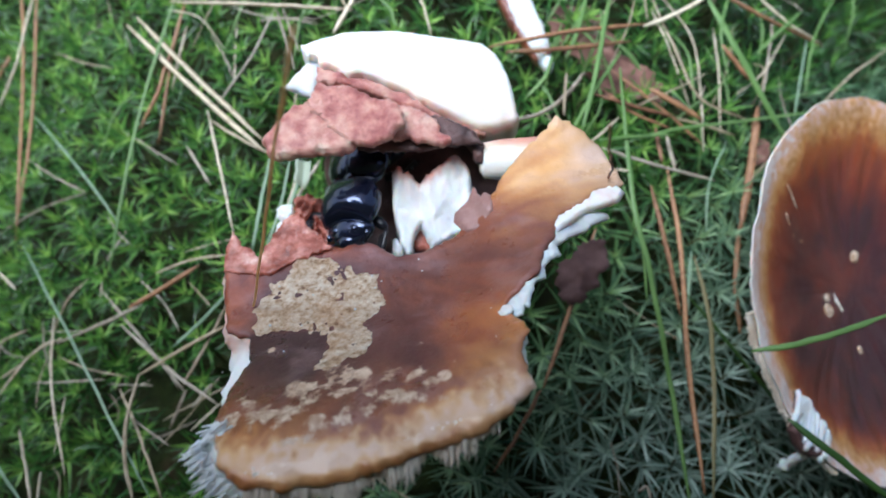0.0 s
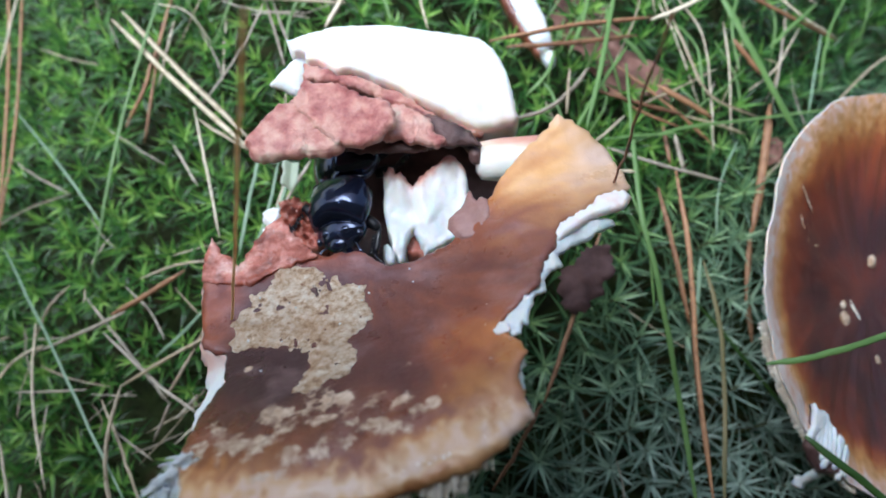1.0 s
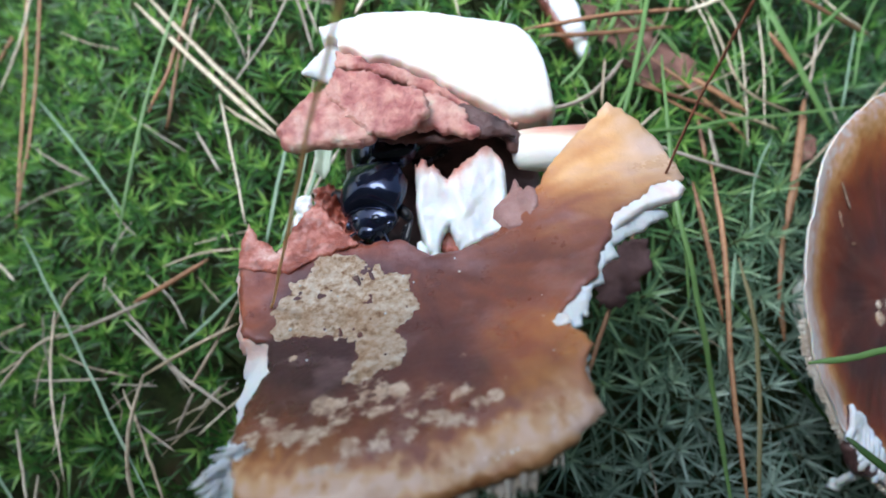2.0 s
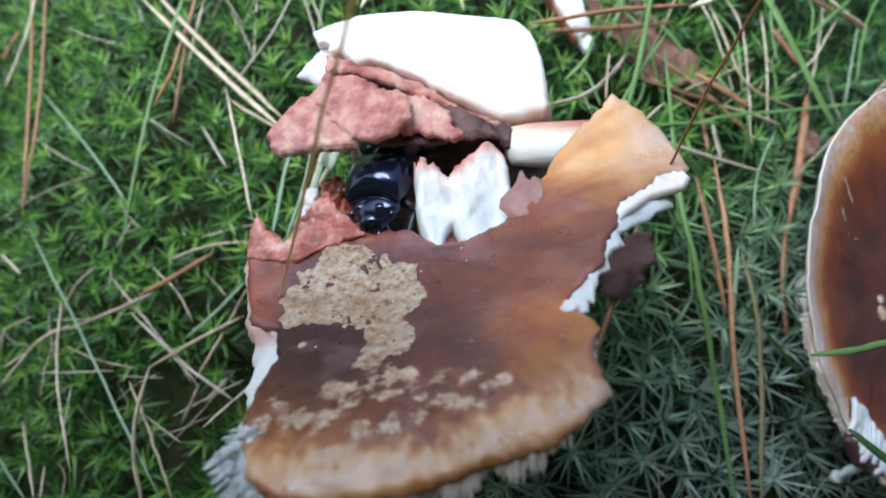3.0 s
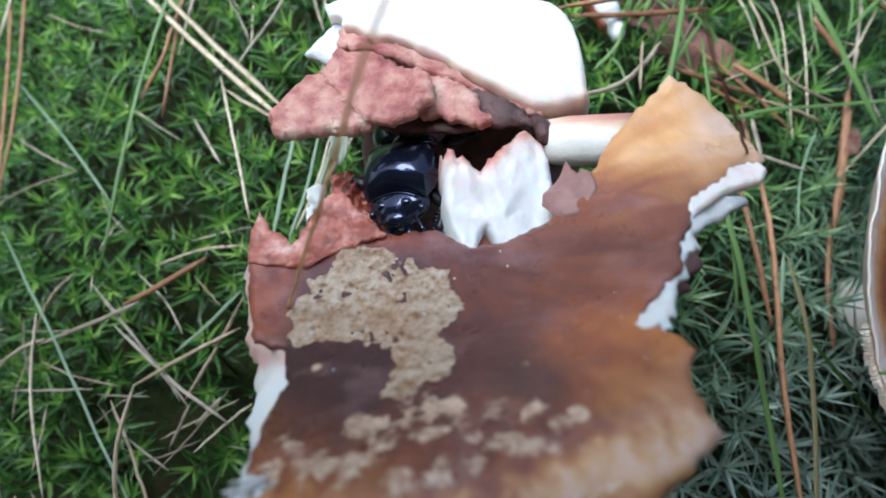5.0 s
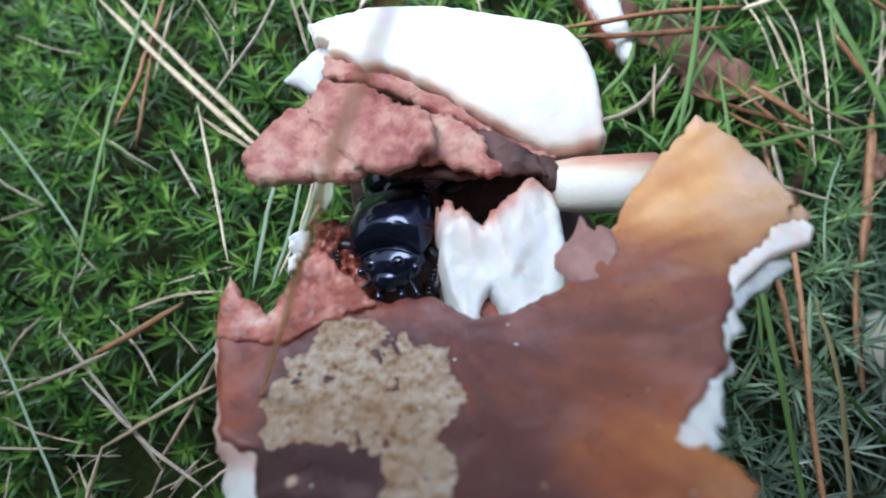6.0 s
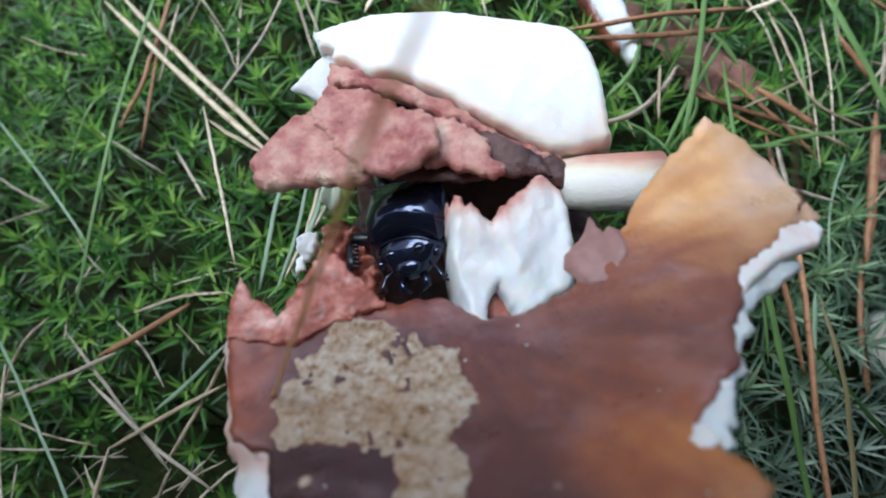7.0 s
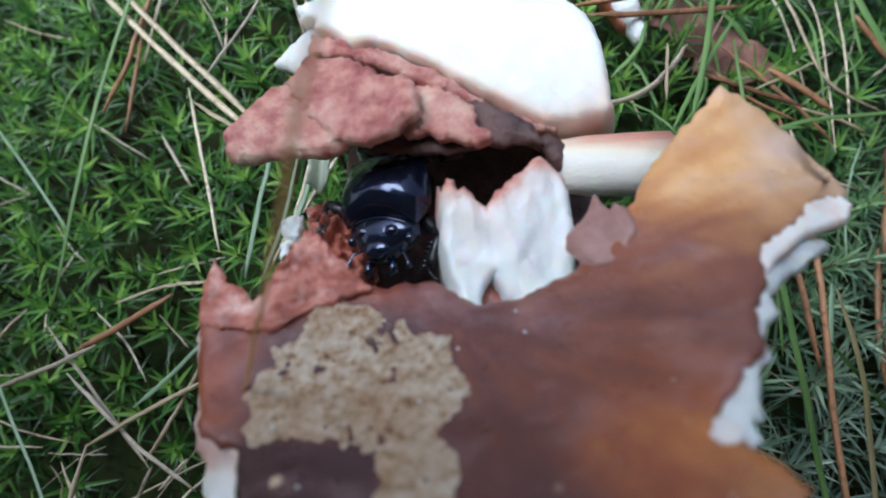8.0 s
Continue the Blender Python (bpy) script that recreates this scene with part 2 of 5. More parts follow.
_p.inputs["Base Color"].default_value = (0.007, 0.007, 0.011, 1)
_p.inputs["Roughness"].default_value, _p.inputs["Specular IOR Level"].default_value = 0.34, 0.45
bump(_n, _l, _p, [(noise_node(_n, _l, 1500, 4.0), 1.0)], 0.5, 0.0002)
M_NEEDLE = straw_mat("pine_needle", (0.15, 0.062, 0.03), (0.4, 0.2, 0.1))
M_STRAW = straw_mat("dry_stalk", (0.38, 0.29, 0.18), (0.72, 0.62, 0.46), 0.4)
M_PALE = leaf_mat("pale_stalk", ((0.3, (0.72, 0.46, 0.23)), (0.7, (0.86, 0.66, 0.4))), 0.45, 0.5, 200.0)
M_GREYST = straw_mat("weathered_stalk", (0.24, 0.19, 0.14), (0.58, 0.5, 0.4), 0.45)
M_RED = straw_mat("red_stalk", (0.16, 0.045, 0.025), (0.34, 0.13, 0.07))
M_GRASS = leaf_mat("grass_blade", ((0.3, (0.08, 0.19, 0.045)), (0.7, (0.22, 0.38, 0.12))), 0.4, 0.3, 100.0)
M_BLUEGR = leaf_mat("blue_grass", ((0.3, (0.14, 0.26, 0.14)), (0.7, (0.36, 0.5, 0.34))), 0.4, 0.25, 100.0)
M_OLIVE = leaf_mat("olive_blade", ((0.3, (0.13, 0.14, 0.05)), (0.7, (0.36, 0.29, 0.15))), 0.4, 0.3, 60.0)
M_SHEATH = leaf_mat("pale_sheath", ((0.3, (0.5, 0.58, 0.44)), (0.7, (0.74, 0.78, 0.66))), 0.35, 0.3, 300.0)
M_DKGRASS = leaf_mat("dark_grass", ((0.3, (0.02, 0.06, 0.012)), (0.7, (0.06, 0.14, 0.03))), 0.4, 0.3, 100.0)
M_LEAF = stops_mat("dead_leaf", ((0.32, (0.08, 0.035, 0.028)), (0.5, (0.22, 0.105, 0.08)), (0.7, (0.36, 0.21, 0.17))), 190, 0.7, 0.25, ((400, 2.0), (1800, 0.8)), 0.0003)
M_DLEAF = stops_mat("dark_leaf", ((0.3, (0.04, 0.02, 0.02)), (0.7, (0.15, 0.08, 0.075))), 140, 0.7, 0.25, ((500, 2.0),), 0.0003)


# ---- mesh helpers ----
def mesh_of(name, verts, faces, smooth=True):
    me = bpy.data.meshes.new(name)
    me.from_pydata([tuple(v) for v in verts], [], [tuple(int(i) for i in f) for f in faces])
    me.validate()
    if smooth:
        me.shade_smooth()
    me.update()
    return me


def part(name, vf, material, parent=None, label="", smooth=True, tone=None, scrape=None, flush=None, kind=""):
    """One mesh object from (verts in mm, faces), under a thing or a part."""
    v, f = vf
    me = mesh_of(name, np.asarray(v, float) * MM, f, smooth)
    me.materials.append(material)
    for key, values in (("tone", tone), ("scrape", scrape), ("flush", flush)):
        if values is not None:
            a = me.attributes.new(key, "FLOAT", "POINT")
            a.data.foreach_set("value", np.asarray(values, np.float32))
    ob = new(name, me)
    if parent is not None:
        ob.parent = parent
    return tagged(ob, label, kind=kind)


def thing(name, at, label, category, group=""):
    """An Empty at its base (mm), to parent the parts."""
    ob = new(name)
    ob.location = Vector(at) * MM
    ob.empty_display_size = 0.005
    return tagged(ob, label, category, group)


def joined(*pieces):
    vs, fs, k = [], [], 0
    for v, f in pieces:
        vs.append(np.asarray(v, float))
        fs += [tuple(int(i) + k for i in q) for q in f]
        k += len(v)
    return np.vstack(vs), fs


def moved(vf, off):
    return np.asarray(vf[0], float) + np.asarray(off, float), vf[1]


def turned(vf, m):
    r = np.array(m.to_3x3())
    return np.asarray(vf[0], float) @ r.T + np.array(m.translation) / MM, vf[1]


def fbm(x, y, z, octaves=3):
    return noise.fractal(Vector((x, y, z)), 0.9, 2.1, octaves)


def edge_line(outline, step, jag, seed, soften=1):
    """A closed outline, rounded a little, cut into short steps and made ragged."""
    p = np.array(outline, float)
    for _ in range(soften):
        q = np.roll(p, -1, 0)
        p = np.stack([0.78 * p + 0.22 * q, 0.22 * p + 0.78 * q], 1).reshape(-1, 2)
    out = []
    for a, b in zip(p, np.roll(p, -1, 0)):
        k = max(1, int(round(np.hypot(*(b - a)) / step)))
        out += [a + (b - a) * i / k for i in range(k)]
    out = np.array(out)
    t = np.roll(out, -1, 0) - np.roll(out, 1, 0)
    nrm = np.stack([t[:, 1], -t[:, 0]], 1) / (np.linalg.norm(t, axis=1)[:, None] + 1e-9)
    shift = np.array([fbm(x * 0.55, y * 0.55, seed * 3.1) + 0.6 * fbm(x * 1.9, y * 1.9, seed * 7.7) for x, y in out])
    return out + nrm * (jag * shift)[:, None]


def inside(pts, poly):
    x, y = pts[:, 0], pts[:, 1]
    hit = np.zeros(len(pts), bool)
    for (x0, y0), (x1, y1) in zip(poly, np.roll(poly, -1, 0)):
        cross = (y0 > y) != (y1 > y)
        hit ^= cross & (x < (x1 - x0) * (y - y0) / (y1 - y0 + 1e-12) + x0)
    return hit


def gap_to(pts, poly):
    """Distance of points to a closed line."""
    a, b = poly, np.roll(poly, -1, 0)
    best = np.full(len(pts), 1e9)
    for p, q in zip(a, b):
        d = q - p
        t = np.clip(((pts - p) @ d) / (d @ d + 1e-12), 0, 1)
        best = np.minimum(best, np.hypot(*(pts - p - t[:, None] * d).T))
    return best


def slab(outline, top, thick, step=0.7, jag=0.3, seed=1, roll=0.8, bulge=0.2, rough=0.12, soften=1, rings=3, flare=0.0, fine=0.4):
    """A ragged-edged slab over the plan: top(x, y) gives its upper side, thick its depth (a number or a function)."""
    edge = edge_line(outline, step, jag, seed, soften)
    lo, hi = edge.min(0), edge.max(0)
    gx, gy = np.meshgrid(np.arange(lo[0], hi[0], step), np.arange(lo[1], hi[1], step * 0.87))
    gx[1::2] += step / 2
    grid = np.stack([gx.ravel(), gy.ravel()], 1)
    grid += np.random.RandomState(seed).uniform(-0.15, 0.15, grid.shape) * step
    grid = grid[inside(grid, edge)]
    grid = grid[gap_to(grid, edge) > step * 0.55]
    pts = [Vector(p) for p in np.vstack([edge, grid])]
    cdt = geometry.delaunay_2d_cdt(pts, [], [list(range(len(edge)))], 1, 1e-6)
    xy = np.array([tuple(p) for p in cdt[0]])
    tris = [tuple(f) for f in cdt[2]]
    gap = gap_to(xy, edge)
    base = np.array([top(x, y) for x, y in xy])
    wob = np.array([fbm(x * 0.35, y * 0.35, seed) + fine * fbm(x * 1.3, y * 1.3, seed + 9) for x, y in xy]) * rough
    fall = np.clip(1 - gap / max(roll, 1e-6), 0, 1)
    zt = base + wob - roll * (1 - np.sqrt(np.clip(1 - fall ** 2, 0, 1)))
    deep = np.array([thick(x, y) if callable(thick) else thick for x, y in xy])
    zb = base + wob * 0.5 - np.maximum(deep, roll + 0.15)
    n = len(xy)
    v = np.vstack([np.c_[xy, zt], np.c_[xy, zb]])
    area = lambda f: (xy[f[1]][0] - xy[f[0]][0]) * (xy[f[2]][1] - xy[f[0]][1]) - (xy[f[1]][1] - xy[f[0]][1]) * (xy[f[2]][0] - xy[f[0]][0])
    tris = [f if area(f) > 0 else f[::-1] for f in tris]
    faces = list(tris) + [tuple(i + n for i in f[::-1]) for f in tris]
    # the side wall, ring by ring, along the edges that only one triangle uses
    seen = {}
    for f in tris:
        for a, b in zip(f, f[1:] + f[:1]):
            seen[(a, b)] = 1
    rim = [(a, b) for a, b in seen if (b, a) not in seen]
    nxt = dict(rim)
    prev = {b: a for a, b in rim}
    order = list(nxt)
    where = [{i: i for i in order}]
    extra = []
    for r in range(1, rings):
        t = r / rings
        ring = {}
        for i in order:
            d = xy[nxt[i]] - xy[prev.get(i, i)]
            out = np.array([d[1], -d[0]]) / (np.hypot(*d) + 1e-9)
            w = bulge * math.sin(math.pi * t) * (1 + fbm(xy[i][0] * 0.9, xy[i][1] * 0.9, seed + 40 * t)) + flare * t
            ring[i] = 2 * n + len(extra)
            extra.append((*(xy[i] + out * w), zt[i] * (1 - t) + zb[i] * t))
        where.append(ring)
    where.append({i: i + n for i in order})
    if extra:
        v = np.vstack([v, np.array(extra)])
    for up, dn in zip(where, where[1:]):
        faces += [(up[a], dn[a], dn[b], up[b]) for a, b in rim]
    return v, faces


def sheet(outline, top, step=0.6, jag=0.3, seed=1, thick=0.25, lift=0.0, rough=0.1, soften=1):
    return slab(outline, lambda x, y: top(x, y) + lift, thick, step, jag, seed, 0.1, 0.05, rough, soften, 2)


def tube(line, radii, sides=6, flat=1.0):
    """A closed tube along points (mm); flat squeezes it into a blade."""
    p = np.array(line, float)
    vs, fs = [], []
    side = None
    for i in range(len(p)):
        d = p[min(i + 1, len(p) - 1)] - p[max(i - 1, 0)]
        d /= np.linalg.norm(d) + 1e-9
        ref = np.array([0, 0, 1.0]) if abs(d[2]) < 0.9 else np.array([1.0, 0, 0])
        s = np.cross(d, ref)
        s /= np.linalg.norm(s)
        u = np.cross(s, d)
        for k in range(sides):
            a = 2 * math.pi * k / sides
            vs.append(p[i] + radii[i] * (math.cos(a) * s + math.sin(a) * flat * u))
    for i in range(len(p) - 1):
        for k in range(sides):
            a, b = i * sides + k, i * sides + (k + 1) % sides
            fs.append((a, b, b + sides, a + sides))
    fs += [tuple(range(sides))[::-1], tuple(range((len(p) - 1) * sides, len(p) * sides))]
    return np.array(vs), fs


def bent(points, per=5, wave=0.15, seed=0):
    """A smooth line through a few points with a little wander."""
    p = [np.array(q, float) for q in points]
    out = []
    ext = [2 * p[0] - p[1]] + p + [2 * p[-1] - p[-2]]
    for i in range(1, len(ext) - 2):
        a, b, c, d = ext[i - 1: i + 3]
        for k in range(per):
            t = k / per
            out.append(0.5 * (2 * b + (c - a) * t + (2 * a - 5 * b + 4 * c - d) * t * t + (3 * b - a - 3 * c + d) * t ** 3))
    out.append(p[-1])
    for i, q in enumerate(out):
        q += wave * np.array([fbm(i * 0.5, seed, 1), fbm(i * 0.5, seed, 5), 0.5 * fbm(i * 0.5, seed, 9)])
    return out


def ball(hw, hl, hh, us=28, vs=16, shape=None):
    """An ellipsoid in mm; shape(x, y, z) on the unit ball reshapes it."""
    verts, faces = [], []
    for j in range(vs + 1):
        ph = math.pi * j / vs
        for i in range(us):
            th = 2 * math.pi * i / us
            x, y, z = math.sin(ph) * math.cos(th), math.sin(ph) * math.sin(th), math.cos(ph)
            if shape:
                x, y, z = shape(x, y, z)
            verts.append((x * hw, y * hl, z * hh))
    for j in range(vs):
        for i in range(us):
            a, b = j * us + i, j * us + (i + 1) % us
            faces.append((a, a + us, b + us, b))
    return np.array(verts), faces


def bed(x, y):
    """Height of the moss tips (mm)."""
    away = max(0.0, abs(y - 55) - 120, abs(x) - 130) / 90
    return 4.0 - 18.0 * (min(abs(x) / 80.0, 1.6) ** 2 * math.exp(-away) + 1.1 * (1 - math.exp(-away))) + 1.5 * math.sin(x * 0.09 + 1) * math.cos(y * 0.07) * math.exp(-away)


# ---- ground and moss ----
def ground_z(x, y):
    return bed(x, y) - 27.0 + 1.2 * math.sin(x * 0.31) * math.cos(y * 0.27)


def build_ground():
    near = np.r_[np.arange(-200, 201, 8.0)]
    far = np.array([300, 500, 1000, 3000, 10000, 50000, 400000.0])
    ax = np.r_[-far[::-1], near, far]
    v = [(x, y + 40, ground_z(x, y + 40)) for y in ax for x in ax]
    n = len(ax)
    f = [(j * n + i, j * n + i + 1, j * n + n + i + 1, j * n + n + i) for j in range(n - 1) for i in range(n - 1)]
    g = part("ground", (v, f), M_FLOOR)
    tagged(g, "dark damp forest floor under the moss", "ground", "", "structure")
    # an added, unseen overhang behind the camera shades the near side
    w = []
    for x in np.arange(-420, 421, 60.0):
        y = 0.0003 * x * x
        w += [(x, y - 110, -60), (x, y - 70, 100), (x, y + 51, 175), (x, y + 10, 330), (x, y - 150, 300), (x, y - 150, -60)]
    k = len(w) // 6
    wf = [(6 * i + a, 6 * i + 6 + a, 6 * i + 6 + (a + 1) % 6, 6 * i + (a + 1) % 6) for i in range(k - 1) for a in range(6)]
    bank = part("shade_blocker", (w, wf + [(0, 1, 2, 3, 4, 5), tuple(6 * k - 6 + a for a in (5, 4, 3, 2, 1, 0))]), M_BLOCKER)
    tagged(bank, "added unseen overhang that shades the near moss and bounces light back", "bank", "", "structure")


def moss_leaf(length, width, lift, curl):
    """A narrow folded leaf along +x, rising by lift degrees and bending back down by curl."""
    st, out = (0.0, 0.18, 0.5, 0.8, 1.0), []
    wid = (0.8, 1.0, 0.72, 0.36, 0.03)
    x = z = 0.0
    a, last = math.radians(lift), 0.0
    for s, w in zip(st, wid):
        x += math.cos(a) * (s - last) * length
        z += math.sin(a) * (s - last) * length
        a -= math.radians(curl) * (s - last)
        last = s
        hw = 0.5 * width * w
        out += [(x, -hw, z + 0.45 * hw), (x, 0, z), (x, hw, z + 0.45 * hw)]
    fs = []
    for i in range(4):
        for k in range(2):
            q = i * 3 + k
            fs.append((q, q + 3, q + 4, q + 1))
    return np.array(out), fs


def moss_shoot(rng, leaves, length, width, tall):
    """Leaves of one shoot with their age tone, its growing tip at z = 0 and its stem below."""
    pieces, age = [], []
    for k in range(leaves):
        u = (k + 0.5) / leaves
        turn = k * 2.39996 + rng.uniform(-0.3, 0.3)
        lift = 84 - 74 * u ** 0.62 + rng.uniform(-16, 16)
        ln = length * (0.5 + 0.55 * min(1, 1.4 * u)) * rng.uniform(0.8, 1.12)
        v, f = moss_leaf(ln, width * rng.uniform(0.8, 1.15), lift, rng.uniform(-8, 26) + 14 * u)
        v = v + (0.15, 0, 0)
        along = np.hypot(v[:, 0], v[:, 2]) / ln
        c, s = math.cos(turn), math.sin(turn)
        v = np.c_[v[:, 0] * c - v[:, 1] * s, v[:, 0] * s + v[:, 1] * c, v[:, 2] - 1.0 - tall * u ** 1.5]
        pieces.append((v, f))
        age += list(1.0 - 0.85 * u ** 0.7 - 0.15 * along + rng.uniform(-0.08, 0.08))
    stem = tube([(0, 0, -1.5), (0.2, 0.1, -9), (0, 0, -27)], (0.22, 0.3, 0.35), 5)
    return joined(*pieces), stem, age


def build_moss():
    rng = np.random.RandomState(7)
    # small dense shoots, and larger loose ones
    kinds = [moss_shoot(rng, n, ln, w, tall) for n, ln, w, tall in
             ((19, 6.4, 0.72, 6.0), (22, 6.8, 0.74, 10.0), (18, 6.0, 0.7, 5.0), (24, 6.4, 0.7, 12.0), (20, 8.4, 0.62, 7.0), (19, 9.6, 0.66, 6.0), (24, 8.2, 0.58, 10.0), (21, 9.2, 0.62, 8.0))]
    spots = []
    step = 6.7
    for j, y in enumerate(np.arange(-80, 215, step * 0.87)):
        for x in np.arange(-175, 181, step):
            px, py = x + (j % 2) * step / 2 + rng.uniform(-2.3, 2.3), y + rng.uniform(-2.3, 2.3)
            sparse = 1 / (1 + math.exp((px + 22) / 8)) / (1 + math.exp((py - 16) / 6))
            large = 1 / (1 + math.exp(-(px - 0.9 * py - 6) / 8))
            if rng.uniform() < 0.05 + 0.16 * sparse + 0.08 * large:
                continue
            if not (-142 < px < 146 and -64 < py < 180) and rng.uniform() < 0.35:
                continue
            pz = bed(px, py) + rng.uniform(-7.0, 2.0) - 6.5 * sparse - 1.0 * large
            d = math.hypot((px - CAP[0]) / 0.95, py - CAP[1])
            if d < CAP[3] + 3:
                pz = min(pz, cap_floor(px, py) - 9)
            k = rng.randint(4) + (4 if rng.uniform() < large + 0.08 else 0)
            spots.append((px, py, pz, k, rng.uniform(0, 6.28), rng.uniform(-24, 24), rng.uniform(-26, 14)))
    close = sorted(range(len(spots)), key=lambda i: math.hypot(spots[i][0] - 5, (spots[i][1] - 25) * 1.15))
    # the shoots round the mushroom are things of their own
    single = [i for i in close if not (-24 < spots[i][0] < 12 and 2 < spots[i][1] < 50)][:290]
    firsts = {}
    for i in single:
        x, y, z, k, turn, tx, ty = spots[i]
        m = pose(x * MM, y * MM, z * MM, ty, tx, math.degrees(turn))
        if k not in firsts:
            leafy, stem, age = kinds[k]
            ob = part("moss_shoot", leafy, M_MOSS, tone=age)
            tagged(ob, "green star-shaped hair moss shoot with narrow pointed leaves", "moss", "moss shoots round the mushroom")
            part("stem", stem, M_STEM, ob)
            ob.matrix_world = m
            firsts[k] = ob
        else:
            copy_thing(firsts[k], m)
    chosen, lv, st, ages = set(single), [], [], []
    for i, (x, y, z, k, turn, tx, ty) in enumerate(spots):
        if i in chosen:
            continue
        m = pose(x * MM, y * MM, z * MM, ty, tx, math.degrees(turn))
        lv.append(turned(kinds[k][0], m))
        st.append(turned(kinds[k][1], m))
        # the leaves get darker towards +x and +y
        corner_dark = 0.3 / (1 + math.exp(-(x - 48) / 8)) / (1 + math.exp(-(y - 42) / 8))
        ages += [v - corner_dark for v in kinds[k][2]]
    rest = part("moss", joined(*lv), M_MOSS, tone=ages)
    tagged(rest, "dense bed of green hair moss on the forest floor", "moss", "", "stuff")
    part("stems", joined(*st), M_STEM, rest)


# ---- the broken mushroom ----
def shard_top(x, y):
    q = 62.96 + 0.389 * x - 1.782 * y + 0.0303 * y * y - 0.0128 * x * y
    # the outer corner curls up
    q += 6.8 / (1 + math.exp(-(x - 5.5) / 2.5)) * math.exp(-((y - 22) / 14) ** 2 if y > 22 else -(min(0, y - 11) / 8) ** 2)
    return q if q < 56 else 56 + 5 * (1 - math.exp(-(q - 56) / 5))


RIM = [(8.0, 3.3, 59.5), (5.9, 2.1, 59.6), (4.2, 1.7, 59.6), (1.3, 0.9, 59.5), (-1.3, -0.7, 59.9), (-3.3, -1.7, 60.1), (-6.9, -2.4, 60.1), (-10.4, -3.3, 60.1), (-14.2, -3.6, 59.9), (-16.5, -3.5, 59.6), (-19.6, -2.5, 58.4)]


PATCH = [(-22.8, 12.3), (-22.9, 13.4), (-22.3, 14.9), (-21.7, 15.8), (-22.1, 16.8), (-20.4, 17.4), (-19.4, 18.1), (-19.5, 19.6), (-18.7, 20.6), (-16.8, 20.6), (-15.1, 20.2), (-13.6, 19.4), (-11.9, 18.8), (-10.7, 17.9), (-9.5, 18.2), (-8.3, 17.6), (-8.2, 15.7), (-6.7, 13.9), (-7.3, 12.4), (-8.5, 11.3), (-8.2, 9.7), (-7.8, 8.7), (-8.4, 7.3), (-8.8, 6.3), (-10.8, 5.9), (-13.1, 5.3), (-13.1, 6.0), (-12.7, 7.0), (-12.6, 8.0), (-12.9, 9.6), (-15.6, 9.7), (-18.3, 10.2), (-20.8, 9.8), (-21.9, 10.0)]


def rim_gap(x, y):
    """Distance to the lit rim of the torn cap piece; minus beyond it."""
    best, sign = 1e9, 1
    for (x0, y0, _), (x1, y1, _) in zip(RIM, RIM[1:]):
        dx, dy = x1 - x0, y1 - y0
        t = min(1, max(0, ((x - x0) * dx + (y - y0) * dy) / (dx * dx + dy * dy)))
        d = math.hypot(x - x0 - t * dx, y - y0 - t * dy)
        if d < best:
            best, sign = d, 1 if dx * (y - y0) - dy * (x - x0) < 0 else -1
    return best * sign


def shard_tone(v):
    """Colour of the skin: red-brown in the middle, golden towards the rim and the outer corner."""
    out = []
    for x, y, z in v:
        g = rim_gap(x, y)
        warm = math.exp(-max(0.0, g) / 5.0)
        crust = 1 / (1 + math.exp((g - 1.5 + 1.6 * fbm(x * 0.45, y * 0.45, 15) + 0.9 * fbm(x * 1.3, y * 1.3, 16)) / 0.3)) * max(0.0, min(1.0, 1.6 + 1.3 * g))
        low = min(1.0, 0.5 * warm + 0.5 * crust)
        corner = 1 / (1 + math.exp(-(0.62 * x + 0.9 * y - 30.5) / 5.2))
        side = 1 / (1 + math.exp(-(x - 2.6 + 0.3 * (y - 6)) / 1.9)) * math.exp(-max(0, y - 9.5) / 3.5)
        ang, r = math.atan2(y - 20, x + 8), math.hypot(x + 8, y - 20)
        streak = (0.07 + 0.12 * corner) * fbm(ang * 4, r * 0.07, 4) + (0.03 + 0.12 * corner) * fbm(ang * 15, r * 0.15, 6) + 0.06 * fbm(x * 0.25, y * 0.25, 30)
        dark = 0.32 / (1 + math.exp((x + 12.8) / 0.15)) / (1 + math.exp((y - 9.9) / 0.15)) / (1 + math.exp(-(y - 4.6) / 0.9)) / (1 + math.exp(-(x + 22.5) / 0.4))
        crumble = (0.3 * fbm(x * 0.7, y * 0.7, 12) + 0.22 * fbm(x * 1.1, y * 0.4, 19)) * low
        out.append(min(1.0, 0.15 + 0.8 * low + 0.82 * corner * (1 - low) + 0.26 * side * (1 - low) + streak + crumble - dark))
    return out


def shard_flush(v):
    """Where the skin is thin and the red flesh shines through: the corner beside the bare patch."""
    out = []
    for x, y, z in v:
        wob = 0.8 * fbm(x * 0.5, y * 0.5, 21)
        corner = 0.85 / (1 + math.exp((x + 23.4 + wob) / 0.5)) / (1 + math.exp(-(y - 10) / 0.8))
        brink = 0.7 / (1 + math.exp(-(y - 20.2 + wob) / 0.5)) / (1 + math.exp((x + 8) / 1.5))
        out.append(max(corner, brink))
    return out


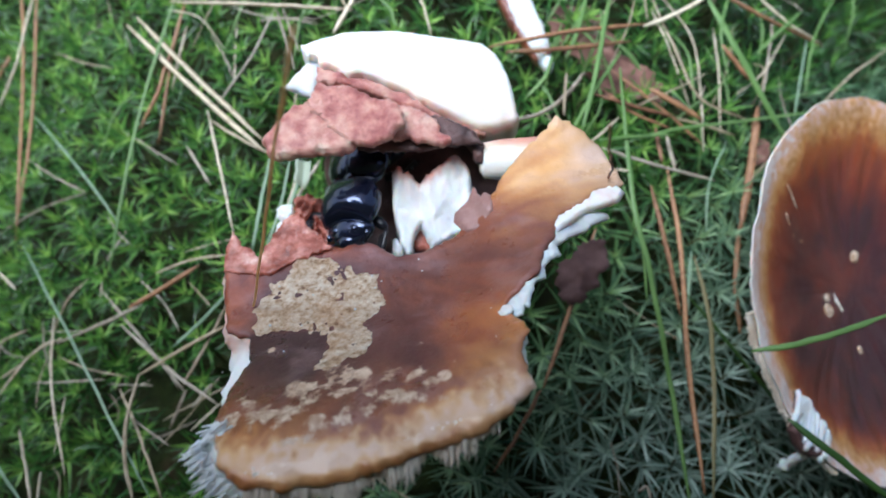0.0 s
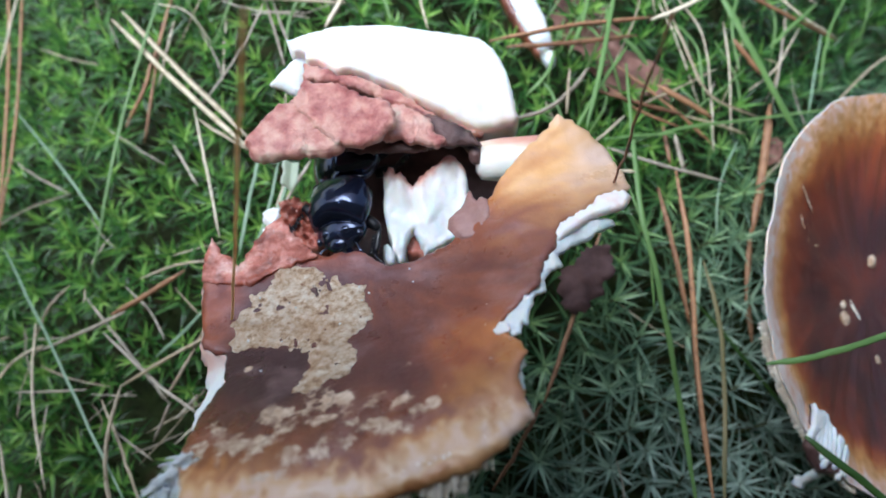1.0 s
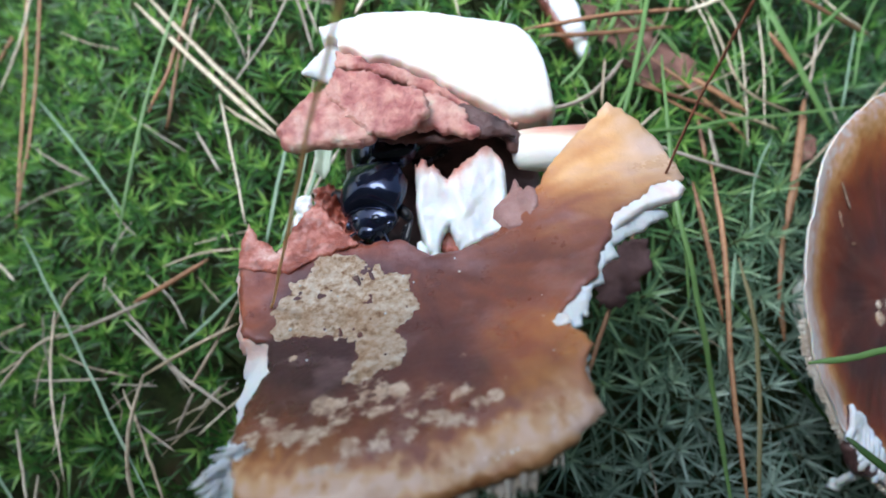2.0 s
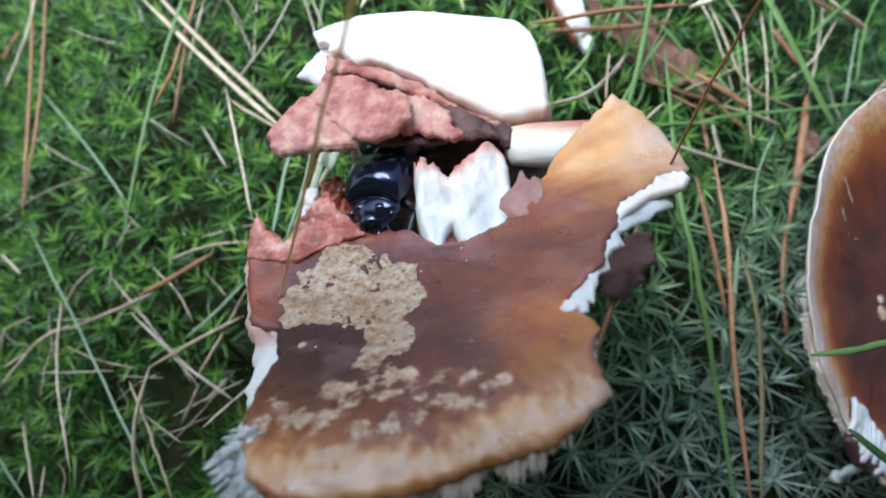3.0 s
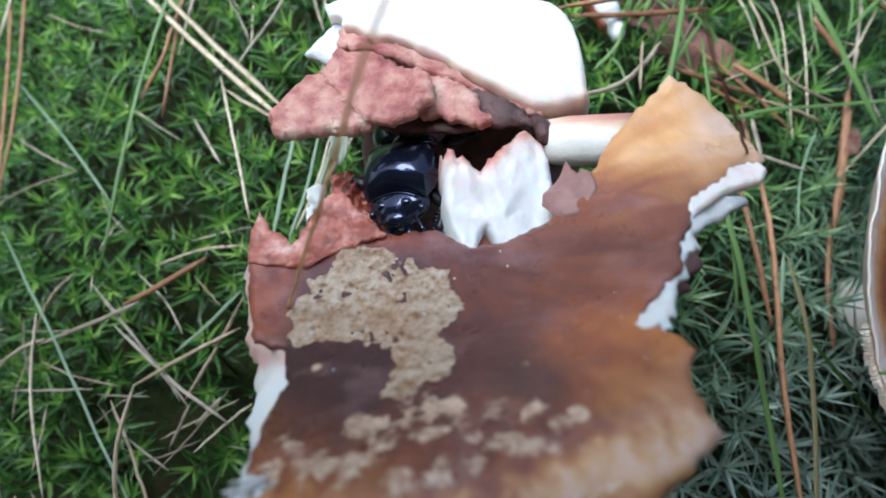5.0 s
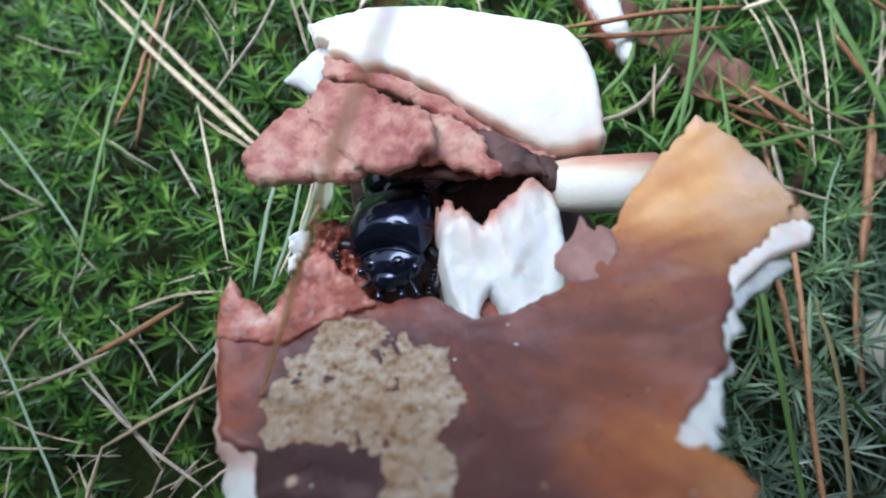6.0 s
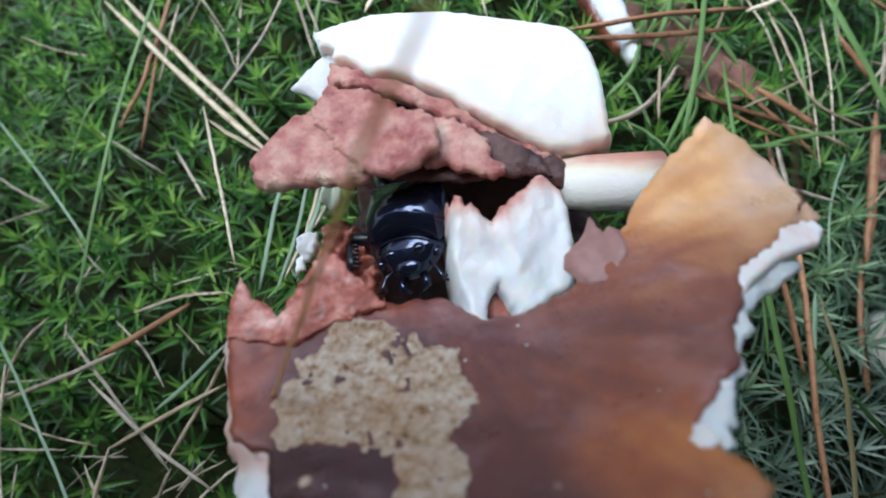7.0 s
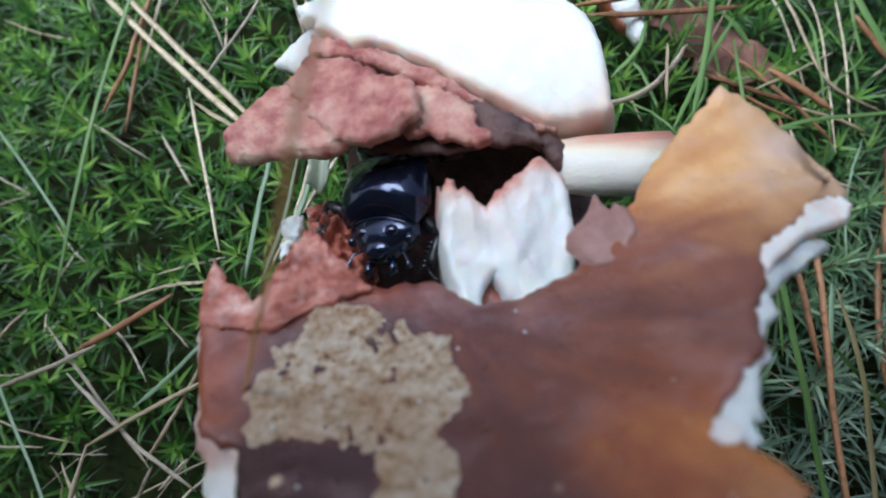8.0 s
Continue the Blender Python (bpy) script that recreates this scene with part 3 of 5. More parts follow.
def shard_scrape(v):
    """How worn the skin is: a broken band of scrape marks before the rim."""
    marks = [(-10.5, 2.9, 3.9, 1.4), (-12.9, -1.5, 3.0, 0.8), (-7.3, 1.3, 3.1, 1.0), (-7.4, 4.4, 7.2, 1.7), (-13.4, 3.0, 4.4, 1.6), (-16.4, 0.6, 4.8, 1.7), (-9.7, 0.1, 4.8, 1.3), (-0.7, 4.2, 3.4, 1.5), (-4.3, 2.3, 4.6, 1.1), (-19.1, 7.7, 0.8, 0.6), (-2.5, 8.0, 0.7, 0.6), (1.1, 5.6, 0.5, 0.3), (-18.8, 1.7, 2.4, 1.2), (-10.6, 5.3, 2.6, 1.3), (-19.6, 0.2, 1.6, 1.6), (-14.6, 1.2, 5.0, 1.0)]
    out = []
    for x, y, z in v:
        s = max(math.exp(-((x - cx) / w) ** 2 - ((y - cy) / h) ** 2) for cx, cy, w, h in marks)
        out.append(0.64 * s)
    return out


def outside(x, y, poly):
    """How far a place lies outside a closed line (0 within it)."""
    p = np.array([[x, y]])
    return 0.0 if inside(p, poly)[0] else float(gap_to(p, poly)[0])


def gill_fringe(line, inward, deep, reach, count, seed=3, width=0.09, ragged=0.0):
    """Thin gill blades along a rim line; inward: the way to the cap's middle."""
    rng = np.random.RandomState(seed)
    pts = np.array(line, float)
    seg = np.r_[0, np.cumsum(np.linalg.norm(np.diff(pts, axis=0), axis=1))]
    vs, fs = [], []
    for k in range(count):
        s = seg[-1] * (k + rng.uniform(0.2, 0.8)) / count
        p = np.array([np.interp(s, seg, pts[:, i]) for i in range(3)])
        q = np.array([np.interp(min(s + 0.5, seg[-1]), seg, pts[:, i]) for i in range(3)])
        along = (q - p) / (np.linalg.norm(q - p) + 1e-9)
        inn = np.array(inward(p), float)
        inn /= np.linalg.norm(inn)
        down = np.cross(along, inn)
        if down[2] > 0:
            down = -down
        r = reach * rng.uniform(0.5, 1.25) * max(0.15, 1 + ragged * 2.2 * fbm(s * 0.55, seed, 2))
        w = along * width * rng.uniform(0.7, 1.3) + inn * rng.uniform(-0.05, 0.05)
        prof = [p - inn * r * 0.3 + down * 0.3, p - inn * r + down * (deep * 0.35), p - inn * r * 0.55 + down * deep * rng.uniform(0.7, 1.0), p + inn * 5 + down * deep, p + inn * 5]
        b = len(vs)
        m = len(prof)
        vs += [c - w for c in prof] + [c + w for c in prof]
        fs += [tuple(range(b, b + m)), tuple(range(b + 2 * m - 1, b + m - 1, -1))]
        fs += [(b + i, b + m + i, b + m + (i + 1) % m, b + (i + 1) % m) for i in range(m)]
    return np.array(vs), fs


def strands(line, way, length, radius, count, seed=3, ragged=0.8, spread=0.5, cling=0.25, curve=0.1):
    """Torn gill strands along a line; way(p): where they point; lengths vary in clumps."""
    rng = np.random.RandomState(seed)
    pts = np.array(line, float)
    seg = np.r_[0, np.cumsum(np.linalg.norm(np.diff(pts, axis=0), axis=1))]
    bits = []
    for k in range(count):
        s = seg[-1] * (k + rng.uniform(0, 1)) / count
        p = np.array([np.interp(s, seg, pts[:, i]) for i in range(3)])
        d = np.array(way(p), float)
        d /= np.linalg.norm(d)
        d += rng.normal(0, spread * 0.5, 3)
        ln = length * rng.uniform(0.6, 1.2) * max(0.2, 1 + ragged * 2.0 * fbm(s * 0.4, seed, 2))
        p = p + rng.normal(0, cling, 3)
        bow = rng.normal(0, curve, 3) * ln
        r = radius * rng.uniform(0.6, 1.3)
        bits.append(tube([p - d * 0.8, p + d * ln * 0.35 + bow, p + d * ln * 0.75 + bow, p + d * ln], (r, r, r * 0.75, r * 0.2), 5))
    return joined(*bits)


def build_stipe():
    base = np.array((-8.0, 16.0, -24.0))
    ob = thing("mushroom_stipe", base, "pale thick stipe of the broken mushroom standing in the moss", "mushroom")
    stem = tube(bent([(-9, 10, -24), (-9, 11, 0), (-9, 12, 18), (-9, 12.5, 37)], 4, 0.3, 2), [9.0] * 4 + [8.0] * 4 + [6.0] * 5, 20)
    part("stem", moved(stem, -base), M_CREAM, ob, tone=[0.7] * len(stem[0]))

    def crown(x, y):
        return 15.5 + 8.5 / (1 + math.exp(-(y - 43) / 1.5)) + 0.8 * fbm(x * 0.2, y * 0.2, 3)

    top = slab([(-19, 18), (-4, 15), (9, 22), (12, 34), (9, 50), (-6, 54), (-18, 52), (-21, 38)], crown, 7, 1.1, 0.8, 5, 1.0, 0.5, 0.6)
    part("crown", moved(top, -base), M_DARKF, ob, "brown chewed flesh on top of the stipe, darkened for the shaded gap")
    crumb = slab([(-23.1, 30.3), (-22.7, 32.7), (-21.1, 34.0), (-19.3, 33.3), (-17.8, 30.9), (-16.1, 27.8), (-16.8, 24.4), (-20.6, 25.2), (-22.8, 27.8)], lambda x, y: 26.6 + 1.6 * fbm(x * 0.5, y * 0.5, 8), 14, 0.34, 1.1, 8, 0.5, 0.4, 1.1, 1, 3, 0, 1.2)
    part("chewed_flesh", moved(crumb, -base), M_RAW, ob, "crumbly red-brown chewed flesh")


def build_shard():
    base = np.array((-6.0, 14.0, 32.0))
    ob = thing("mushroom_cap_shard", base, "torn brown mushroom cap piece with tan patch and ragged white edges", "mushroom")
    skin_line = [(-28.8, 19.7), (-26.3, 19.8), (-23.4, 20.0), (-21.1, 21.1), (-17.8, 22.1), (-13.6, 22.1), (-9.1, 22.5), (-6.1, 20.3), (-3.2, 20.6), (1.2, 22.7), (4.7, 25.4), (6.2, 28.1), (8.5, 31.7), (11.7, 35.5), (15.3, 39.8), (17.5, 39.0), (19.3, 37.2), (20.6, 35.7), (21.7, 33.5), (22.4, 31.3), (22.6, 29.0), (21.7, 28.0), (19.3, 27.7), (16.7, 25.2), (13.8, 23.6), (12.9, 20.7), (11.4, 18.6), (10.2, 15.8), (8.3, 13.7), (6.1, 11.5), (7.7, 9.3), (8.2, 8.4), (7.0, 6.3), (8.0, 3.0), (5.8, 0.6), (2.8, -1.1), (-1.0, -2.4), (-6.3, -4.4), (-13.2, -5.5), (-17.0, -5.4), (-19.2, -3.4), (-21.2, -1.1), (-21.9, 2.6), (-21.3, 6.4), (-22.5, 9.3), (-25.8, 10.2), (-27.9, 15.0)]
    skin = slab(skin_line, shard_top, 0.8, 0.5, 0.32, 11, 0.4, 0.12, 0.16, 0, 2)
    part("cap_skin", moved(skin, -base), M_SKIN, ob, "glossy red-brown skin, golden at the rim", tone=shard_tone(skin[0]), scrape=shard_scrape(skin[0]), flush=shard_flush(skin[0]))
    flesh_line = [(-29.0, 19.7), (-24.1, 19.0), (-14.1, 21.0), (-6.2, 19.0), (1.2, 21.2), (6.5, 25.9), (15.9, 40.4), (22.5, 33.7), (22.8, 31.3), (19.9, 30.0), (17.1, 27.2), (14.3, 24.8), (13.3, 22.1), (11.8, 19.5), (10.6, 17.0), (8.6, 14.5), (6.3, 12.1), (7.2, 9.9), (7.6, 7.9), (7.7, 3.4), (0.8, 0.1), (-9.3, -2.8), (-16.7, -5.0), (-20.4, -4.5), (-22.5, 1.0), (-25.2, 3.4), (-26.4, 6.2), (-25.4, 8.7), (-27.2, 10.8), (-29.6, 18.3)]
    hull = edge_line(skin_line, 2.0, 0, 11, 0)
    meat = slab(flesh_line, lambda x, y: shard_top(x, y) - 0.75 - 1.5 * outside(x, y, hull), lambda x, y: 2.2 + 2.6 * math.exp(-((x + 6) / 12) ** 2 - ((y - 17) / 9) ** 2), 0.5, 0.7, 12, 0.4, 0.3, 0.25, 0, 3)
    part("torn_flesh", moved(meat, -base), M_PINKT, ob, "white torn flesh under the skin, pink at one corner", tone=[0.95 - 0.6 / (1 + math.exp(-(y - 7.6 + 0.9 * fbm(x * 0.6, y * 0.6, 3)) / 0.4)) * (x < -20) for x, y, z in meat[0]])
    rim = [(-16.7, -5.7, 59.6), (-13.4, -5.7, 59.7), (-9.9, -5.2, 59.8), (-6.3, -4.5, 59.8), (-1.1, -2.4, 59.7), (2.8, -1.1, 59.6), (4.6, -0.2, 59.5)]
    fringe = strands([(x, y + 0.9, z - 0.2) for x, y, z in rim], lambda p: (0.05, -1.0, -0.14), 2.1, 0.17, 560, 3, 0.35, 0.12, 0.12, 0.02)
    part("gill_fringe", moved(fringe, -base), M_GILL, ob, "pale fringed gill edges under the rim", kind="stuff")
    tuft = slab([(-20.1, -0.2), (-20.9, -0.6), (-21.2, -1.5), (-22.0, -1.9), (-22.5, -2.6), (-21.7, -3.1), (-22.1, -3.8), (-21.2, -4.4), (-20.8, -5.2), (-19.6, -5.5), (-18.6, -6.4), (-17.3, -6.2), (-16.0, -6.7), (-14.5, -6.4), (-15.3, -5.3), (-17.3, -4.3), (-18.8, -2.9)], lambda x, y: 56.6 + 0.35 * (x + 20) + 0.25 * math.sin(5.5 * (0.6 * x - 0.8 * y)), 0.9, 0.26, 0.5, 62, 0.35, 0.1, 0.2, 0, 2)
    part("torn_edge", moved(tuft, -base), M_TUFT, ob, "white feathery torn gills")
    hairs = strands([(-20.4, -0.2, 56.3), (-21.6, -1.6, 56.3), (-22.4, -2.8, 56.3), (-21.8, -4.0, 56.3), (-20.7, -5.3, 56.3), (-18.7, -6.2, 56.3), (-16.1, -6.6, 56.3)], lambda p: (-0.8, -0.55, -0.05), 0.9, 0.11, 170, 9, 0.7, 0.35, 0.3, 0.03)
    part("torn_fringe", moved(hairs, -base), M_TUFT, ob, "white feathery torn gills", kind="stuff")
    fold = slab([(21.5, 29.6), (18.5, 28.8), (15.5, 26.8), (12.6, 24.4), (11.8, 22.0), (13.2, 20.9), (14.1, 22.0), (15.6, 23.1), (17.0, 24.2), (19.2, 25.2), (21.4, 26.0), (22.6, 27.6)], lambda x, y: shard_top(x, y) - 0.25 - 0.3 * outside(x, y, hull), 1.0, 0.28, 0.05, 63, 0.6, 0.15, 0.07, 0, 2)
    part("folded_edge", moved(fold, -base), M_PINKT, ob, "pinkish white folded edge of the skin", tone=[0.55 + 0.2 * fbm(x * 0.5, y * 0.5, 4) for x, y, z in fold[0]])
    strip = slab([(12.5, 25.0), (11.0, 22.5), (9.5, 19.5), (8.2, 17.0), (6.3, 14.8), (5.2, 12.4), (5.7, 11.0), (6.5, 10.4), (7.4, 10.0), (8.1, 10.5), (8.5, 11.8), (8.9, 11.5), (9.3, 13.0), (10.1, 14.7), (11.0, 15.2), (11.0, 16.6), (12.0, 17.7), (13.3, 18.5), (13.0, 19.6), (14.6, 20.8), (17.2, 22.3), (20.6, 24.4), (20.2, 25.0), (17.8, 24.7), (15.8, 24.4), (14.2, 24.8)], lambda x, y: shard_top(x, y) - 0.6 - 0.85 * outside(x, y, hull), 0.7, 0.26, 0.22, 64, 0.25, 0.12, 0.18, 0, 2, 0, 0.6)
    part("torn_edge", moved(strip, -base), M_WHITE, ob, "white jagged torn edge")
    lip = slab([(5.6, 10.9), (6.3, 11.6), (6.9, 11.4), (6.9, 10.7), (6.3, 10.3), (5.8, 10.3)], lambda x, y: shard_top(x, y) + 0.1, 0.7, 0.3, 0.2, 65, 0.25, 0.1, 0.15, 0, 2)
    part("folded_edge", moved(lip, -base), M_PINKT, ob, "pinkish white folded edge of the skin", tone=[0.55] * len(lip[0]))
    one = sheet([(-28.2, 24.6), (-28.8, 22.6), (-28.8, 18.9), (-26.7, 18.6), (-24.4, 18.7), (-23.9, 20.6), (-25.4, 21.8), (-26.9, 22.8), (-27.7, 23.9)], shard_top, 0.4, 0.3, 14, 0.5, 0.35, 0.2, 0)
    part("peeled_flesh", moved(one, -base), M_RAW, ob, "salmon-pink flesh where the skin is peeled")
    two = sheet([(-24.3, 18.6), (-23.9, 21.3), (-22.6, 23.6), (-21.6, 25.7), (-20.7, 27.3), (-19.0, 26.4), (-17.5, 24.8), (-14.6, 21.9), (-17.0, 20.9), (-19.1, 20.3), (-20.9, 19.2), (-22.5, 18.4)], lambda x, y: shard_top(x, y) - 0.1 * max(0, y - 23) ** 1.4, 0.34, 0.5, 17, 0.6, 0.25, 0.5, 0)
    part("peeled_flesh", moved(two, -base), M_RAW, ob, "salmon-pink flesh where the skin is peeled")
    flap = slab([(1.4, 25.1), (1.5, 26.3), (2.4, 27.2), (3.3, 28.4), (4.1, 30.2), (4.5, 28.9), (4.9, 28.2), (5.5, 29.0), (6.5, 27.8), (6.2, 25.6), (4.8, 23.6), (2.9, 23.0)], lambda x, y: shard_top(x, y) + 0.12 - 0.1 * max(0.0, 0.8 * (y - 24) - 0.6 * (x - 3)) ** 1.5 + 0.25 * math.sin(1.6 * x + 0.9 * y), 0.4, 0.3, 0.12, 15, 0.3, 0.05, 0.15, 0, 2)
    part("skin_flap", moved(flap, -base), M_MAUVE, ob, "mauve loose flap of skin")
    patch = slab(PATCH, lambda x, y: shard_top(x, y) + 0.1, 0.6, 0.27, 0.55, 16, 0.1, 0.05, 0.09, 0, 2, 0, 1.2)
    part("bare_patch", moved(patch, -base), M_BARE, ob, "crumbly tan patch where the skin is eaten away")
    rng = np.random.RandomState(4)
    for x, y in zip(rng.uniform(-24, 6, 9), rng.uniform(5, 20, 9)):
        s = rng.uniform(0.06, 0.16)
        dot = ball(s, s * 0.8, s * 0.5, 7, 5)
        part("speck", moved(dot, np.array((x, y, shard_top(x, y) + 0.1)) - base), M_WHITE, ob, "tiny pale crumb")
    for k in range(46):
        x, y = rng.uniform(-24, -4), rng.uniform(4, 21)
        s = rng.uniform(0.08, 0.22)
        if inside(np.array([[x, y]]), np.array(PATCH))[0]:
            grain = ball(s, s * rng.uniform(0.6, 1), s * 0.6, 6, 4)
            part("grain", moved(grain, np.array((x, y, shard_top(x, y) + 0.25)) - base), M_WHITE if k % 3 == 0 else M_BARE, ob, "pale grain of mushroom flesh")
    # a raised dark sheet paints the shade of a small hole
    pit = sheet([(-15.0, 17.7), (-14.2, 17.9), (-13.4, 16.8), (-13.7, 16.3), (-14.5, 17.0)], shard_top, 0.3, 0.3, 18, 0.3, 0.34, 0.1, 0)
    part("pit", moved(pit, -base), M_DARKF, ob, "dark sheet painted as a shaded hole in the bare patch")


def build_white_cap():
    base = np.array((-4.0, 49.0, 24.0))
    ob = thing("white_cap_piece", base, "thick white slice of mushroom cap with a pinkish rim", "mushroom")

    def top(x, y):
        return 34.4 - 0.006 * (x + 6) ** 2 - 0.022 * (y - 46) ** 2 - 0.25 * (x + 5)

    line = [(-20.5, 53.3), (-17.8, 54.9), (-14.3, 56.9), (-10.8, 57.9), (-5.6, 58.9), (-1.0, 58.9), (2.4, 59.4), (6.1, 59.9), (8.0, 58.4), (9.5, 55.5), (10.6, 51.8), (11.7, 45.5), (11.0, 44.5), (7.9, 42.9), (5.6, 42.4), (2.7, 43.1), (-0.3, 44.2), (-3.3, 45.5), (-6.2, 46.9), (-9.0, 48.0), (-11.6, 48.7), (-13.9, 48.2), (-16.3, 49.6), (-17.9, 49.7), (-18.0, 51.2), (-19.9, 51.3), (-19.7, 52.1), (-20.4, 52.4), (-19.9, 52.7), (-20.8, 52.9), (-20.2, 53.2), (-20.9, 53.5)]
    meat = slab(line, top, lambda x, y: 8.0, 0.5, 0.2, 21, 0.5, 0.25, 0.2, 0, 4)
    low = edge_line(line, 0.6, 0, 21, 0)
    gap = gap_to(meat[0][:, :2], low)
    tone = []
    for (x, y, z), g in zip(meat[0], gap):
        south = 1 / (1 + math.exp((y - 48.0 + 0.27 * (x + 8)) / 0.9))
        side = 1 / (1 + math.exp(-(x - 5.0) / 1.5)) / (1 + math.exp((y - 50) / 1.5))
        blush = 0.3 * math.exp(-((x - 3.2) / 1.2) ** 2 - ((y - 47) / 1.5) ** 2)
        tone.append(1.0 - 0.68 * max(south, 0.95 * side) * math.exp(-g / 2.8) - blush)
    part("flesh", moved(meat, -base), M_CAPW, ob, tone=tone)
    cut = slab([(-18.2, 49.3), (-16.4, 49.3), (-14.4, 48.6), (-13.6, 47.6), (-11.1, 48.0), (-8.3, 46.9), (-5.4, 46.2), (-3.2, 45.2), (0.4, 43.1), (4.1, 42.2), (6.5, 42.0), (4.1, 41.5), (0.4, 42.3), (-3.6, 43.8), (-7.2, 44.8), (-9.6, 45.8), (-12.5, 46.4), (-16.0, 46.8), (-18.1, 46.7)], lambda x, y: top(x, y) - 0.45, 2.0, 0.4, 0.4, 34, 0.2, 0.1, 0.3, 0, 2, 0, 0.9)
    part("cut_rim", moved(cut, -base), M_PINK, ob, "pink-brown torn rim of the white slice", tone=[0.5] * len(cut[0]))
    fl = slab([(-18.4, 52.7), (-19.2, 52.3), (-20.9, 50.4), (-23.3, 47.7), (-21.4, 46.9), (-19.5, 45.9), (-18.9, 45.7), (-18.7, 47.3), (-18.3, 49.3)], lambda x, y: 33.8 + 0.12 * (y - 48), 1.4, 0.5, 0.2, 22, 0.4, 0.1, 0.12, 0)
    part("loose_flap", moved(fl, -base), M_WHITE, ob, "thin white torn flap")
    return ob


def edge_tone(vf, middle, edge, width):
    """Tone of a torn slab: lighter and drier along its ragged edge, most of all on its -y side."""
    xy = np.asarray(vf[0])[:, :2]
    out = []
    for x, y in xy:
        near = xy[np.abs(xy[:, 0] - x) < 0.5, 1]
        out.append(middle + edge * math.exp(-(y - near.min()) / width) * (1 + 0.8 * fbm(x * 0.7, y * 0.7, 4)) + 0.05 * fbm(x * 0.25, y * 0.25, 9))
    return out


def build_pink_flakes():
    base = np.array((-16.0, 40.0, 31.0))
    ob = thing("pink_mushroom_flake", base, "salmon-pink torn mushroom flesh slab with a grainy surface", "mushroom")
    one = slab([(-25.1, 37.6), (-24.3, 39.1), (-22.8, 41.1), (-21.0, 43.2), (-18.6, 43.6), (-16.9, 42.3), (-14.8, 40.0), (-13.3, 38.3), (-11.9, 36.7), (-12.4, 36.0), (-14.2, 35.3), (-16.9, 35.4), (-20.0, 35.0), (-22.6, 34.5), (-24.0, 35.4)], lambda x, y: 37.2 + 0.02 * (x + 20) - 0.10 * (y - 39), 1.9, 0.38, 0.35, 23, 0.9, 0.15, 0.2, 0, 3, 0, 0.8)
    part("lobe", moved(one, -base), M_PINK, ob, tone=edge_tone(one, 0.52, 0.12, 0.8))
    two = slab([(-18.2, 44.6), (-17.7, 46.1), (-15.4, 45.9), (-12.2, 45.5), (-9.4, 44.1), (-6.9, 43.0), (-5.5, 41.5), (-5.7, 39.3), (-7.1, 37.8), (-9.2, 36.8), (-11.2, 36.5), (-13.3, 36.9), (-15.8, 39.4), (-17.6, 41.3), (-19.3, 43.0)], lambda x, y: 37.5 - 0.14 * (y - 41), 1.5, 0.38, 0.55, 24, 0.3, 0.1, 0.2, 0, 3, 0, 0.8)
    part("lobe", moved(two, -base), M_PINK, ob, tone=edge_tone(two, 0.48, 0.2, 0.6))
    three = slab([(-7.9, 44.1), (-4.9, 44.1), (-2.4, 42.7), (-1.2, 41.4), (-0.6, 39.8), (1.1, 38.3), (0.4, 37.4), (-2.4, 38.1), (-4.8, 38.5), (-7.6, 38.7), (-7.5, 41.8)], lambda x, y: 35.2 - 0.12 * (y - 41), 1.4, 0.38, 0.5, 25, 0.3, 0.1, 0.2, 0, 3, 0, 0.8)
    part("lobe", moved(three, -base), M_PINK, ob, tone=edge_tone(three, 0.52, 0.1, 0.9), label="browner torn edge of the pink flesh")
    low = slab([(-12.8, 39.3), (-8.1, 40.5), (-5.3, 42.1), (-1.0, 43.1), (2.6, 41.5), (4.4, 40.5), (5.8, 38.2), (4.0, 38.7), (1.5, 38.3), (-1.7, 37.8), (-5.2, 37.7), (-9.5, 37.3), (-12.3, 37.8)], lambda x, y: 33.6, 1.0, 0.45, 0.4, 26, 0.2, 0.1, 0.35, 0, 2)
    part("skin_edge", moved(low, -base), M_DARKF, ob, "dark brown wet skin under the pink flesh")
    return ob


def tip_tone(v):
    """Pink at the upper torn edge of a piece of white flesh."""
    v = np.asarray(v)
    out = []
    for x, y, z in v:
        up = v[np.abs(v[:, 0] - x) < 0.6, 1].max()
        out.append(1.0 - 0.9 * math.exp(-max(0.0, up - y - 1.0) / 1.8) + 0.15 * fbm(x * 0.8, y * 0.5, 2))
    return out


